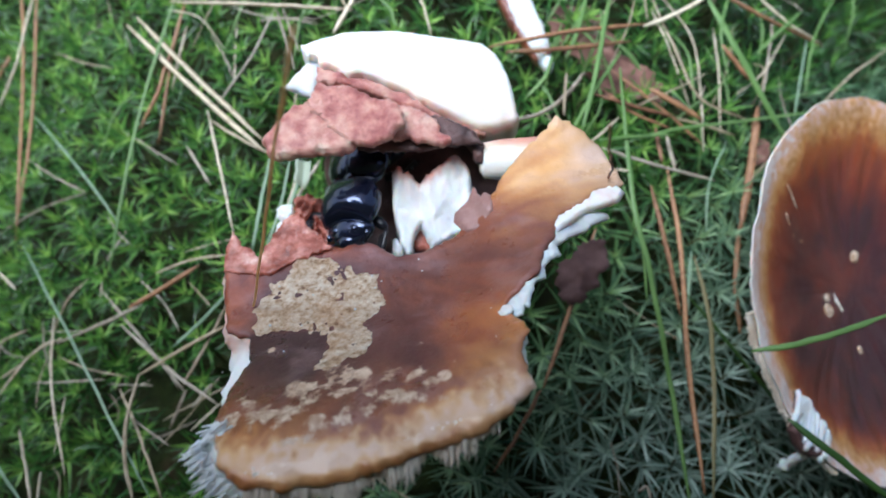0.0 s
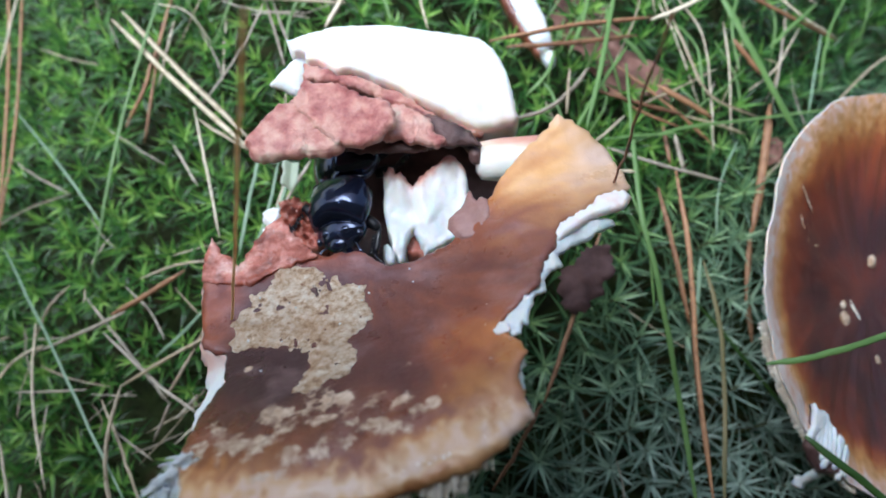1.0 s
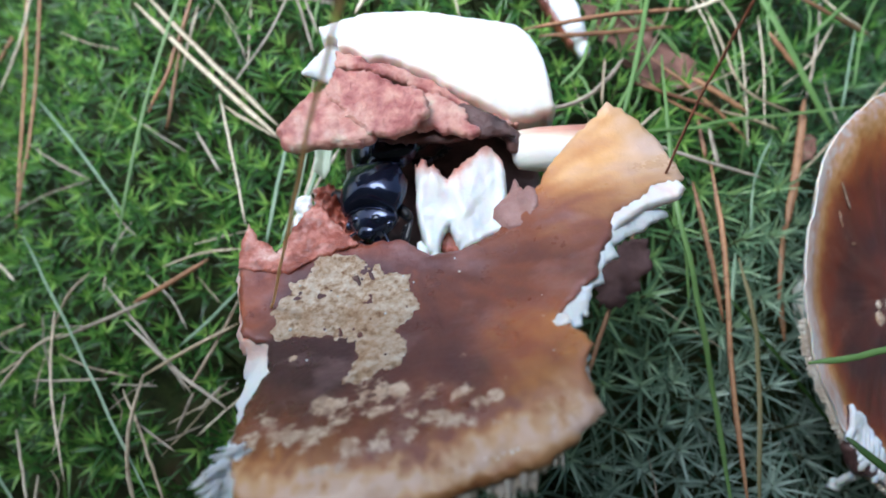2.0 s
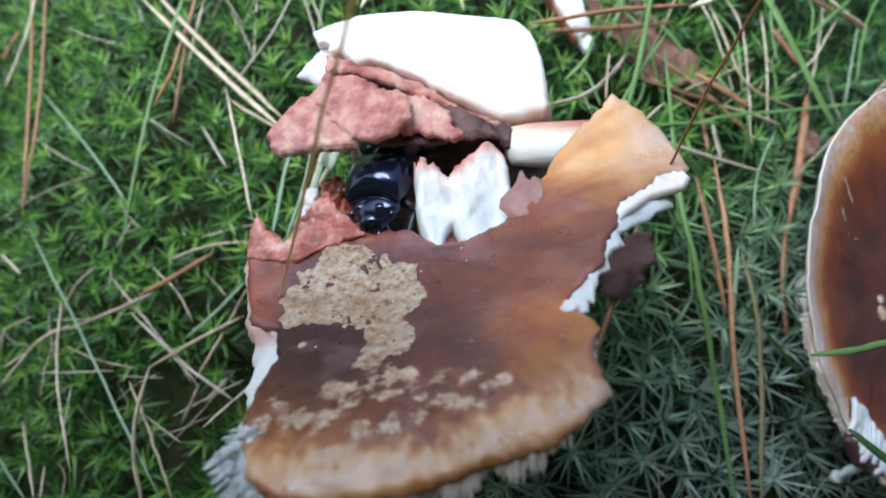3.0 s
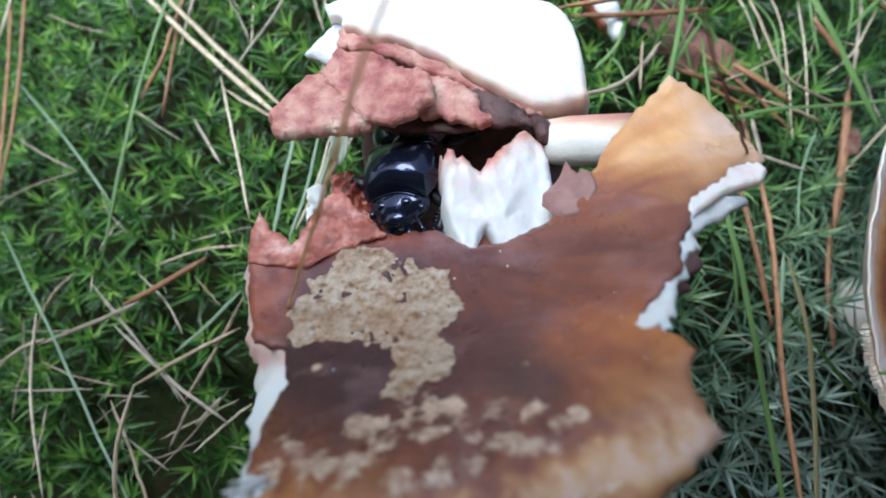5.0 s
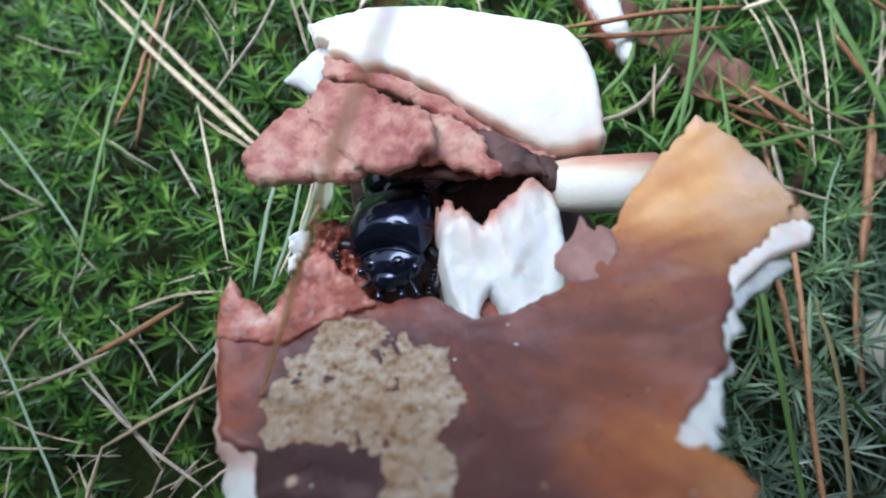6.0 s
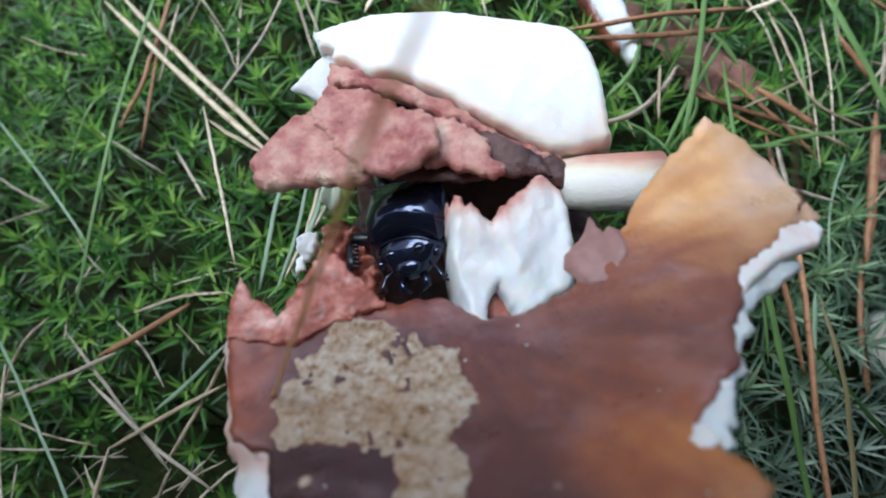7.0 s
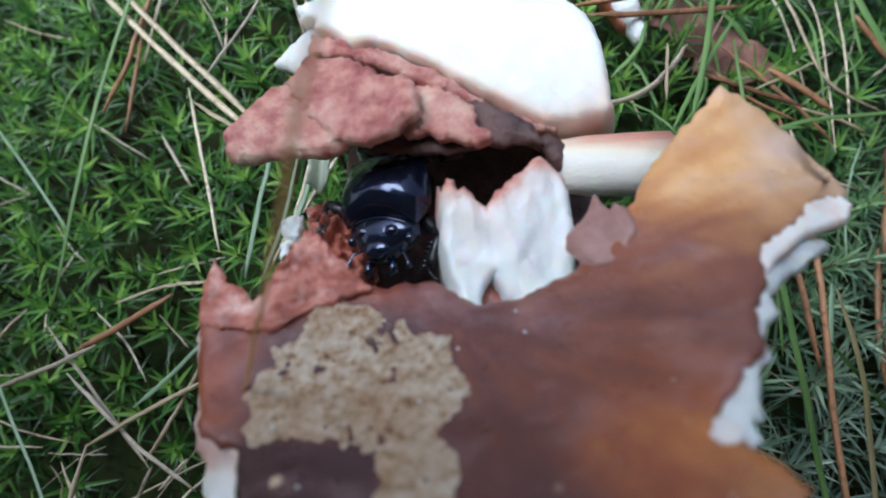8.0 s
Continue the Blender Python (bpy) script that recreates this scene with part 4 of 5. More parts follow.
def build_chunk():
    base = np.array((-2.0, 31.0, 16.0))
    ob = thing("white_flesh_chunk", base, "white fibrous mushroom flesh chunk with pink torn tips", "mushroom")

    def top(x, y):
        valley = 0.8 * math.exp(-((x + 3.2 + 0.25 * (y - 31)) / 0.9) ** 2)
        return 29.2 + 0.16 * (y - 31) + 0.6 * fbm(x * 0.3, y * 0.2, 6) + 0.1 * fbm(x * 0.9, y * 0.5, 16) - 0.1 * abs(x + 2) - valley

    whole = slab([(-7.7, 36.5), (-7.4, 35.8), (-6.9, 36.8), (-6.3, 36.5), (-5.9, 35.7), (-5.3, 36.3), (-4.4, 35.3), (-3.4, 34.2), (-2.6, 35.6), (-1.9, 35.5), (-0.9, 36.8), (-0.2, 37.0), (1.0, 38.0), (1.8, 38.7), (2.5, 38.3), (3.6, 37.0), (4.0, 35.3), (4.3, 33.0), (4.4, 30.0), (3.9, 27.5), (2.8, 26.7), (0.7, 25.8), (-1.7, 24.6), (-2.4, 26.3), (-3.2, 28.0), (-3.9, 27.2), (-4.3, 25.6), (-4.9, 23.7), (-6.0, 25.2), (-7.1, 28.4), (-7.6, 30.4), (-7.5, 33.9)], lambda x, y: top(x, y) + 0.3 * math.sin(0.9 * x + 0.55 * y), 13.0, 0.32, 0.25, 27, 0.7, 0.2, 0.12, 0, 3, 0, 0.4)
    part("flesh", moved(whole, -base), M_PINKT, ob, tone=tip_tone(whole[0]))
    gut = slab([(-4.7, 28.9), (-3.1, 28.9), (-1.5, 27.1), (-1.1, 25.3), (-3.2, 24.6), (-5.0, 25.6)], lambda x, y: 25.5, 8.0, 0.5, 0.4, 61, 0.4, 0.2, 0.5)
    part("inner_flesh", moved(gut, -base), M_RAW, ob, "brownish flesh in the notch of the white chunk")
    bit = slab([(-7.7, 25.9), (-6.9, 26.6), (-5.8, 24.6), (-6.3, 23.3), (-7.1, 23.8)], lambda x, y: 27.0, 11.0, 0.5, 0.2, 29, 0.4, 0.2, 0.2)
    part("sliver", moved(bit, -base), M_WHITE, ob)
    return ob


def build_stalk_piece():
    base = np.array((9.0, 38.0, 24.0))
    ob = thing("stipe_piece", base, "cream broken stipe piece with a reddish upper side", "mushroom")
    a, b = np.array((5.4, 37.5, 29.5)), np.array((17.0, 38.1, 29.5))
    line = [a + (b - a) * t for t in (0.0, 0.06, 0.3, 0.6, 1.0)]
    body = tube(line, (1.6, 2.7, 3.1, 3.2, 3.3), 18, 0.85)
    tone = [0.55 + 0.45 * (1 / (1 + math.exp((y - 38.2) / 0.2))) - 0.6 * (1 / (1 + math.exp(-(x - 6.5) / 1.5))) * (1 / (1 + math.exp(-(y - 38.6) / 0.4))) for x, y, z in body[0]]
    part("flesh", moved(body, -base), M_CREAM, ob, tone=tone)
    torn = slab([(3.6, 39.9), (4.8, 40.4), (6.4, 38.5), (6.1, 36.4), (4.7, 36.7), (4.1, 38.5)], lambda x, y: 31.8, 1.2, 0.5, 0.3, 31, 0.4, 0.1, 0.3)
    part("torn_skin", moved(torn, -base), M_DARKF, ob, "brown torn skin at the broken end")
    return ob


# ---- the second mushroom ----
CAP = (86.8, 25.4, -3.1, 37.7)
CAP_POSE = pose(CAP[0] * MM, CAP[1] * MM, CAP[2] * MM, 8.2, 24.9, 0)


def cap_profile(r):
    """Height of the upper side above the rim plane at radius r."""
    u = r / CAP[3]
    return -7.5 * (1 - u ** 2.2) if u < 0.93 else -7.5 * (1 - 0.93 ** 2.2) - 40 * (u - 0.93) ** 2 + 1.1 * (u - 0.93) / 0.07


def cap_floor(x, y):
    """Height of the tilted cap over a place of the plan (mm)."""
    n = CAP_POSE.to_3x3() @ Vector((0, 0, 1))
    return CAP[2] - (n.x * (x - CAP[0]) + n.y * (y - CAP[1])) / n.z - 4.0


def build_second_cap():
    ob = new("mushroom")
    tagged(ob, "brown mushroom with an upturned cap, golden rim and exposed gills", "mushroom")
    ob.matrix_world = CAP_POSE
    us, R = 300, CAP[3]
    radii = [0.02, 0.12, 0.25, 0.38, 0.5, 0.58, 0.64] + [float(u) for u in np.linspace(0.68, 1.0, 27)]
    v, tone = [], []
    for u in radii:
        for i in range(us):
            a = 2 * math.pi * i / us
            w = 1 + 0.018 * fbm(math.cos(a) * 2, math.sin(a) * 2, 5) + 0.006 * fbm(math.cos(a) * 14, math.sin(a) * 14, 8)
            r = u * R * w
            z = cap_profile(u * R) + (0.7 * fbm(math.cos(a) * 2.5, math.sin(a) * 2.5, u * 2) + 0.25 * fbm(math.cos(a) * 9, math.sin(a) * 9, u * 6)) * u
            v.append((r * math.cos(a), r * math.sin(a), z))
            north = 0.5 + 0.5 * math.sin(a)
            inner = (0.58 + 0.14 * north) * max(0.0, (u - 0.5 + 0.28 * north) / (0.5 + 0.28 * north)) ** 2.1
            pale = max(0.0, (u - 0.75 - 0.035 * fbm(math.cos(a) * 16, math.sin(a) * 16, 3)) / 0.19)
            tone.append(min(0.97, 0.04 + inner + 0.44 * (1 - 0.75 * max(0.0, 2 * north - 1)) * min(1.0, pale) + u * 0.04 * fbm(math.cos(a) * 7, math.sin(a) * 7, u * 3) + 0.05 * fbm(u * 9 * math.cos(a), u * 9 * math.sin(a), 5) + 0.3 * min(pale, 1) * fbm(u * math.cos(a) * 34, u * math.sin(a) * 34, 9)))
    f = [tuple(range(us))]
    for j in range(len(radii) - 1):
        for i in range(us):
            a, b = j * us + i, j * us + (i + 1) % us
            f.append((a, a + us, b + us, b))
    part("cap_skin", (v, f), M_SKIN2, ob, "red-brown funnel-shaped cap skin, golden towards the rim", tone=tone)
    low, lf = [], []
    prof = [(1.0, 0.0), (1.003, -0.25), (0.99, -0.7), (0.9, -3.2), (0.6, -8.5), (0.25, -12.5), (0.02, -13.0)]
    for u, dz in prof:
        for i in range(us):
            a = 2 * math.pi * i / us
            w = 1 + 0.018 * fbm(math.cos(a) * 2, math.sin(a) * 2, 5) + 0.006 * fbm(math.cos(a) * 14, math.sin(a) * 14, 8)
            lo = (0.7 * fbm(math.cos(a) * 2.5, math.sin(a) * 2.5, 2) + 0.25 * fbm(math.cos(a) * 9, math.sin(a) * 9, 6)) if u > 0.95 else 0.0
            low.append((u * R * w * math.cos(a), u * R * w * math.sin(a), cap_profile(R) + lo + dz - 0.02))
    for j in range(len(prof) - 1):
        for i in range(us):
            a, b = j * us + i, j * us + (i + 1) % us
            lf.append((a, a + us, b + us, b))
    lf.append(tuple(range((len(prof) - 1) * us, len(prof) * us)))
    part("flesh", (low, lf), M_CAPW, ob, "pinkish white flesh of the cap's edge", tone=[0.45] * len(low))
    ring = [(R * math.cos(a), R * math.sin(a), cap_profile(R) - 0.4 + 0.7 * fbm(math.cos(a) * 2.5, math.sin(a) * 2.5, 2)) for a in np.linspace(3.35, 4.3, 90)]
    part("gill_fringe", gill_fringe(ring, lambda p: (-p[0], -p[1], -16.0), 1.5, 0.55, 105, 5), M_GILL, ob, "comb of pale gill edges under the rim", smooth=False, kind="stuff")
    # the torn notch in the rim, and specks of debris on the skin
    inv = CAP_POSE.inverted()
    c = inv @ (Vector((65.9, -1.4, 6.0)) * MM) / MM
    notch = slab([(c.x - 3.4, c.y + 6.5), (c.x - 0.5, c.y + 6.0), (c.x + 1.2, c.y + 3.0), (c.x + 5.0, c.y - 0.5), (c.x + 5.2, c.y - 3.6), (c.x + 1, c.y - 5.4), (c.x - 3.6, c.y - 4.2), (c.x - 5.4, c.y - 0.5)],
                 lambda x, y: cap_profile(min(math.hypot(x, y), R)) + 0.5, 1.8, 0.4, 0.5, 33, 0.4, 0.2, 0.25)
    # a dark backing sheet stands in for the shade in the slits
    part("torn_hollow", notch, M_DARKF, ob, "dark sheet painted as the shade between the torn gills")
    rng = np.random.RandomState(8)
    out = np.array((c.x, c.y)) / math.hypot(c.x, c.y)
    along = np.array((-out[1], out[0]))
    for k in range(11):
        s = -5.6 + 11.2 * k / 10 + rng.uniform(-0.25, 0.25)
        a0 = np.array((c.x, c.y)) + along * s - out * rng.uniform(3.6, 5.4) * (1 - 0.012 * s * s)
        a1 = np.array((c.x, c.y)) + along * (s * 0.94) + out * rng.uniform(3.0, 5.0) * (1 - 0.01 * s * s)
        line = []
        for t in (0, 0.25, 0.55, 0.8, 1.0):
            q = a0 + (a1 - a0) * t
            line.append((q[0], q[1], cap_profile(min(math.hypot(*q), R)) + 0.75 + 0.25 * math.sin(3 * t + k) - 0.5 * t * t))
        part("torn_gill", tube(bent(line, 3, 0.2, k), [0.3] + [0.62] * 11 + [0.2], 8, 0.8), M_WHITE, ob, "white torn gill showing through the rim")
    for k, (at, s) in enumerate((((86.7, 32.5, -6.0), 1.0), ((77.8, 23.5, -4.0), 0.7), ((78.1, 20.9, -4.0), 1.2), ((86.3, 13.3, -7.0), 0.7))):
        q = inv @ (Vector(at) * MM) / MM
        o = [(q.x + s * (1 + 0.3 * math.sin(2 * a + k)) * math.cos(a), q.y + 1.3 * s * math.sin(a)) for a in np.arange(0, 6.28, 0.8)]
        part("speck", slab(o, lambda x, y: cap_profile(min(math.hypot(x, y), R)) + 0.35 + 0.4 * fbm(x * 0.1, y * 0.1, 3), 0.9, 0.35, 0.2, 50 + k, 0.2, 0.1, 0.2), M_BARE, ob, "tan speck of debris")
    for k, path in enumerate([[(-25.2, 17.1), (-22.9, 15.6), (-19.8, 13.2)], [(-24.2, 12.2), (-23.3, 11.0), (-22.1, 9.7)], [(-21.5, 8.9), (-20.6, 8.2), (-20.3, 6.9)], [(-18.1, 7.4), (-17.3, 7.5), (-16.7, 7.5)], [(-15.7, 20.0), (-16.0, 19.1), (-16.4, 17.9)]]):
        line = [(x, y, cap_profile(math.hypot(x, y)) + 0.22) for x, y in path]
        part("scratch", tube(bent(line, 4, 0.15, k), [0.05] + [0.24 - 0.03 * k] * 7 + [0.05], 6, 0.5), M_BARE, ob, "thin pale scratch in the cap skin")
    stem = tube(bent([(0, 0, -12), (-2, -2, -16), (-4, -3, -24)], 4, 0.2, 3), [7.5] * 9, 18)
    part("stem", stem, M_CREAM, ob, tone=[0.8] * len(stem[0]))
    root = np.array(inv @ (Vector((62.8, -5.0, 2.0)) * MM) / MM)
    strip = tube(bent([root + (0, 2.5, 0.5), root + (0, 0, 0), root + (-0.4, -1.8, -2), root + (-0.5, -3.4, -4.5)], 4, 0.3, 4), [1.4, 1.5, 1.5, 1.4, 1.4, 1.3, 1.3, 1.3, 1.2, 1.2, 1.1, 1.1, 1.0], 8, 0.5)
    part("torn_strip", strip, M_WHITE, ob, "pale torn strip hanging from the rim")


def build_litter():
    # a slice of another mushroom, dead leaves
    base = np.array((17.0, 76.0, 3.0))
    ob = thing("mushroom_slice", base, "narrow white mushroom slice with brown skin lying on moss", "mushroom")
    cut = slab([(12.2, 87.5), (16.2, 86.8), (18.3, 81.4), (20.1, 76.5), (21.3, 71.6), (22.0, 67.6), (20.5, 66.6), (19.0, 69.7), (16.9, 73.6), (13.7, 79.4)], lambda x, y: 8.0, 3.0, 0.8, 0.3, 41, 0.8, 0.2, 0.2)
    part("flesh", moved(cut, -base), M_WHITE, ob)
    skin = slab([(9.8, 88.3), (12.6, 88.3), (14.0, 80.4), (17.2, 74.4), (19.4, 70.3), (19.9, 68.2), (17.5, 71.3), (13.8, 77.5)], lambda x, y: 7.2, 3.2, 0.8, 0.3, 42, 0.6, 0.2, 0.2)
    part("skin", moved(skin, -base), M_SKIN, ob, "red-brown skin strip", tone=[0.3] * len(skin[0]))
    leaf = slab([(24.0, 89.3), (31.7, 89.3), (34.8, 82.4), (36.8, 77.7), (42.3, 74.3), (47.5, 67.8), (45.5, 65.0), (41.6, 66.3), (38.1, 65.2), (31.8, 72.3), (26.4, 79.7), (24.3, 83.8)], lambda x, y: -2.6 + 0.05 * (x - 35) + 2.0 * fbm(x * 0.1, y * 0.1, 3), 0.35, 1.2, 2.2, 43, 0.15, 0.05, 0.5)
    lf = part("dead_leaf", leaf, M_LEAF)
    tagged(lf, "dry pinkish-brown dead leaf lying on the moss", "leaf")
    dk = slab([(19.4, 24.6), (21.0, 27.3), (25.1, 30.4), (28.4, 29.7), (27.6, 25.3), (25.4, 21.4), (21.9, 18.5), (19.6, 19.9)], lambda x, y: 12.0 + 0.3 * (x - 22) + 0.8 * fbm(x * 0.2, y * 0.2, 3), 0.5, 0.6, 1.0, 44, 0.2, 0.05, 0.9)
    dl = part("dead_leaf", dk, M_DLEAF)
    tagged(dl, "dark purple-brown curled dead leaf under the cap piece", "leaf")
    sheath = slab([(-24.1, 41.7), (-21.5, 41.3), (-21.8, 37.8), (-22.6, 36.8), (-24.2, 37.7)], lambda x, y: 20.0 + 0.9 * abs(x + 22.8), 0.4, 0.4, 0.2, 46, 0.1, 0.03, 0.2, 0)
    tagged(part("leaf_sheath", sheath, M_SHEATH), "pale whitish-green piece of leaf beside the beetle", "leaf")
    crumb = slab([(-26.2, 33.7), (-24.7, 34.2), (-24.4, 32.4), (-25.5, 30.1), (-26.8, 28.6), (-26.8, 30.4)], lambda x, y: 20.0 + 0.8 * fbm(x * 0.5, y * 0.5, 3), 1.2, 0.3, 0.6, 47, 0.2, 0.1, 0.4, 0)
    tagged(part("flesh_crumb", crumb, M_WHITE), "white crumb of mushroom flesh behind the chewed edge", "mushroom")
    br = slab([(67.1, 57.3), (70.5, 60.3), (72.3, 58.6), (71.3, 55.1), (67.7, 53.5)], lambda x, y: -10.0, 0.4, 0.8, 0.8, 45, 0.15, 0.05, 0.4)
    bl = part("dead_leaf", br, M_LEAF)
    tagged(bl, "small orange-brown leaf fragment in the moss", "leaf")


# ---- needles, stalks and grass ----
COUNT = [0]


def stalk(name, material, label, category, points, width, flat=0.8, wave=0.14, tip=0.35, sides=8):
    """One needle, stalk or blade through a few points (mm)."""
    COUNT[0] += 1
    line = np.array(bent(points, 6, wave, COUNT[0]))
    k = len(line)
    if COUNT[0] % 3 == 0 and k > 9:
        # a kink where the stalk was once broken
        j = 3 + COUNT[0] % (k - 6)
        line[j] += np.array((fbm(COUNT[0], 1, 1), fbm(COUNT[0], 2, 2), 0.3)) * 0.7
    radii = [width / 2 * min(1.0, tip + 4 * i / k, tip + 4 * (k - 1 - i) / k) * (1 + 0.12 * fbm(i * 0.7, COUNT[0], 2)) for i in range(k)]
    mid = line.mean(0)
    rib = [fbm(COUNT[0] * 1.7, j * 2.3, 3) for j in range(sides)]
    tone = [min(1.0, max(0.0, 0.5 + 0.9 * rib[j] + 0.35 * fbm(i * 0.35, j * 0.9, COUNT[0]))) for i in range(k) for j in range(sides)]
    ob = part(name, tube(line - mid, radii, sides, flat), material, tone=tone)
    ob.location = Vector(mid) * MM
    tagged(ob, label, category, {"pine_needle": "fallen pine needles", "dry_stalk": "dry grass stalks", "grass_blade": "grass blades"}.get(name, ""))
    return ob


def needle(*p, w=1.0):
    return stalk("pine_needle", M_NEEDLE, "orange-brown fallen pine needle on the moss", "needle", p, w * 0.88)


def straw(*p, w=0.8):
    return stalk("dry_stalk", M_STRAW, "pale straw-coloured dry grass stalk on the moss", "grass", p, w * 0.68)


def grey(*p, w=0.8):
    return stalk("dry_stalk", M_GREYST, "grey-brown weathered grass stalk on the moss", "grass", p, w * 0.64)


def blade(*p, w=0.9, m=None, label="thin green grass blade above the moss"):
    return stalk("grass_blade", m or M_GRASS, label, "grass", p, w, 0.35)


def blue(*p, w=0.8):
    return blade(*p, w=w * 0.7, m=M_BLUEGR, label="thin blue-green grass stalk above the moss")


def build_stalks():
    # by the moss, beside the mushroom
    straw((-69.7, 84.3, -3.5), (-51.2, 65.7, 2.1), (-33.2, 48.5, 8.2), w=1.55)
    straw((-66.3, 84.4, -1.0), (-50.5, 67.9, 2.8), (-33.8, 50.9, 9.0), w=1.5)
    straw((-46.7, 58.4, 1.8), (-39.6, 53.3, 4.3), (-32.4, 48.9, 6.4), w=0.9)
    needle((-118.3, 118.7, -32.5), (-109.6, 87.7, -28.6), (-97.0, 39.8, -20.1), w=0.9)
    needle((-109.2, 113.8, -26.4), (-101.6, 73.7, -23.7), (-97.7, 46.0, -20.4), w=0.85)
    straw((-120.3, 80.3, -36.2), (-113.3, 92.2, -30.4), (-109.9, 112.4, -26.9), w=1.0)
    needle((-126.3, 91.5, -40.7), (-119.9, 100.0, -37.0), w=1.2)
    blade((-55.9, 89.8, 3.4), (-63.6, 60.3, -2.1), (-67.3, 27.8, -6.3), w=0.75, label="long pale green grass stalk over the moss")
    needle((-56.7, 88.9, -1.8), (-61.3, 70.7, -5.2), (-66.5, 62.0, -9.0), w=1.0)
    straw((-56.7, 84.6, -3.9), (-59.0, 69.5, -5.6), w=0.9)
    needle((-58.9, 79.5, -3.7), (-61.3, 57.7, -7.5), w=0.8)
    straw((-57.8, 85.5, 2.9), (-37.5, 82.4, 6.1), (-17.8, 78.6, 9.5), w=1.1)
    grey((-34.5, 82.3, 5.5), (-38.6, 71.0, 5.1), (-45.4, 60.9, 3.2), w=0.75)
    straw((-47.3, 60.3, 2.6), (-42.8, 46.8, 4.3), (-38.8, 33.7, 5.4), w=0.75)
    grey((-34.7, 82.7, 4.5), (-31.9, 74.7, 5.4), (-29.2, 66.8, 6.7), w=0.8)
    grey((-33.6, 83.4, 3.6), (-28.9, 71.6, 5.2), w=0.7)
    straw((-16.8, 83.5, 9.5), (-21.5, 73.4, 9.2), w=1.5)
    blue((-99.2, 71.6, -21.1), (-80.4, 53.8, -12.2), (-68.8, 40.8, -9.6), w=0.7)
    grey((-99.6, 60.6, -22.2), (-87.5, 53.2, -15.8), (-78.3, 48.5, -12.6), w=0.65)
    grey((-78.3, 48.5, -12.6), (-90.8, 46.0, -17.0), (-107.8, 42.8, -27.7), w=0.65)
    grey((-55.6, 57.7, -8.4), (-49.0, 48.1, -7.2), w=0.9)
    blue((-31.8, 49.3, 8.5), (-33.3, 38.5, 8.1), (-34.4, 29.6, 7.3), w=1.0)
    blue((-28.1, 46.9, 9.3), (-29.6, 37.2, 8.8), (-32.0, 29.0, 7.8), w=0.8)
    straw((-26.7, 47.2, 7.5), (-28.5, 37.5, 8.0), (-30.8, 31.0, 8.2), w=0.8)
    blue((-25.6, 46.7, 8.6), (-27.1, 39.7, 9.3), (-28.9, 34.0, 8.7), w=1.0)
    grey((-23.5, 47.9, 5.8), (-25.3, 43.8, 6.6), (-27.5, 38.8, 7.2), w=1.1)
    # lower left
    blue((-91.2, 36.9, -14.4), (-72.6, 14.7, -7.3), (-50.1, -13.6, 0.3), w=0.75)
    grey((-79.2, 15.5, -12.5), (-67.1, 18.9, -7.3), (-59.0, 22.1, -4.8), w=1.2)
    needle((-61.9, 21.7, -5.7), (-56.2, 24.4, -4.1), (-47.2, 29.2, -1.3), w=1.2)
    straw((-97.0, 4.6, -22.9), (-85.8, 13.9, -16.0), (-77.8, 16.6, -11.9), w=0.9)
    straw((-80.9, 17.1, -13.4), (-78.4, 24.0, -12.3), (-74.6, 28.8, -12.0), w=0.8)
    straw((-39.4, 17.1, 2.3), (-48.0, 12.7, 0.7), (-55.9, 8.2, -0.8), w=1.0)
    straw((-55.8, 8.5, -0.8), (-57.0, 0.2, -0.9), (-56.2, -7.0, -0.8), (-53.5, -14.0, -0.5), w=1.1)
    straw((-80.4, 21.1, -12.2), (-78.6, 7.3, -12.1), (-70.7, -9.7, -8.1), w=0.75)
    grey((-70.2, 26.0, -10.2), (-58.2, 15.5, -4.9), (-47.5, 5.2, -2.2), w=0.8)
    grey((-62.2, 18.1, -4.4), (-50.2, 9.2, -0.7), (-40.0, 2.8, 0.7), w=0.9)
    straw((-39.6, 22.0, 1.6), (-44.0, 12.7, 0.4), (-47.4, 6.4, -0.2), w=0.9)
    blue((-39.5, 22.6, 3.6), (-44.3, 17.6, 2.4), (-49.8, 13.2, 0.3), w=0.9)
    straw((-60.6, 6.0, -4.0), (-54.6, -3.2, -2.4), (-49.1, -13.6, -1.5), w=0.8)
    grey((-58.1, 0.9, -4.2), (-49.4, -4.2, -2.4), w=0.6)
    straw((-86.4, -1.6, -16.7), (-82.7, -7.8, -14.4), (-78.8, -15.1, -12.3), w=0.8)
    straw((-78.4, -9.3, -13.0), (-78.0, -15.1, -12.9), w=0.7)
    grey((-85.2, 7.8, -16.9), (-73.1, 7.7, -10.2), (-65.1, 7.9, -6.7), w=0.6)
    straw((-57.0, 28.3, -4.6), (-48.4, 30.2, -0.8), (-40.1, 30.1, 2.9), w=0.75)
    straw((-97.3, 9.0, -23.8), (-90.4, 11.9, -19.8), w=0.8)
    blue((-91.7, -7.9, -18.7), (-80.3, -15.1, -12.1), w=0.8)
    straw((-102.4, 33.4, -23.5), (-94.6, 28.3, -19.6), w=0.9)
    straw((-99.2, 13.0, -24.6), (-98.1, 17.2, -23.6), (-89.8, 19.3, -18.9), w=0.7)
    grey((-47.3, 5.7, -2.1), (-50.2, -1.3, -3.5), w=0.9)
    grey((-42.1, 6.7, -0.5), (-45.9, 2.7, -1.9), w=0.8)
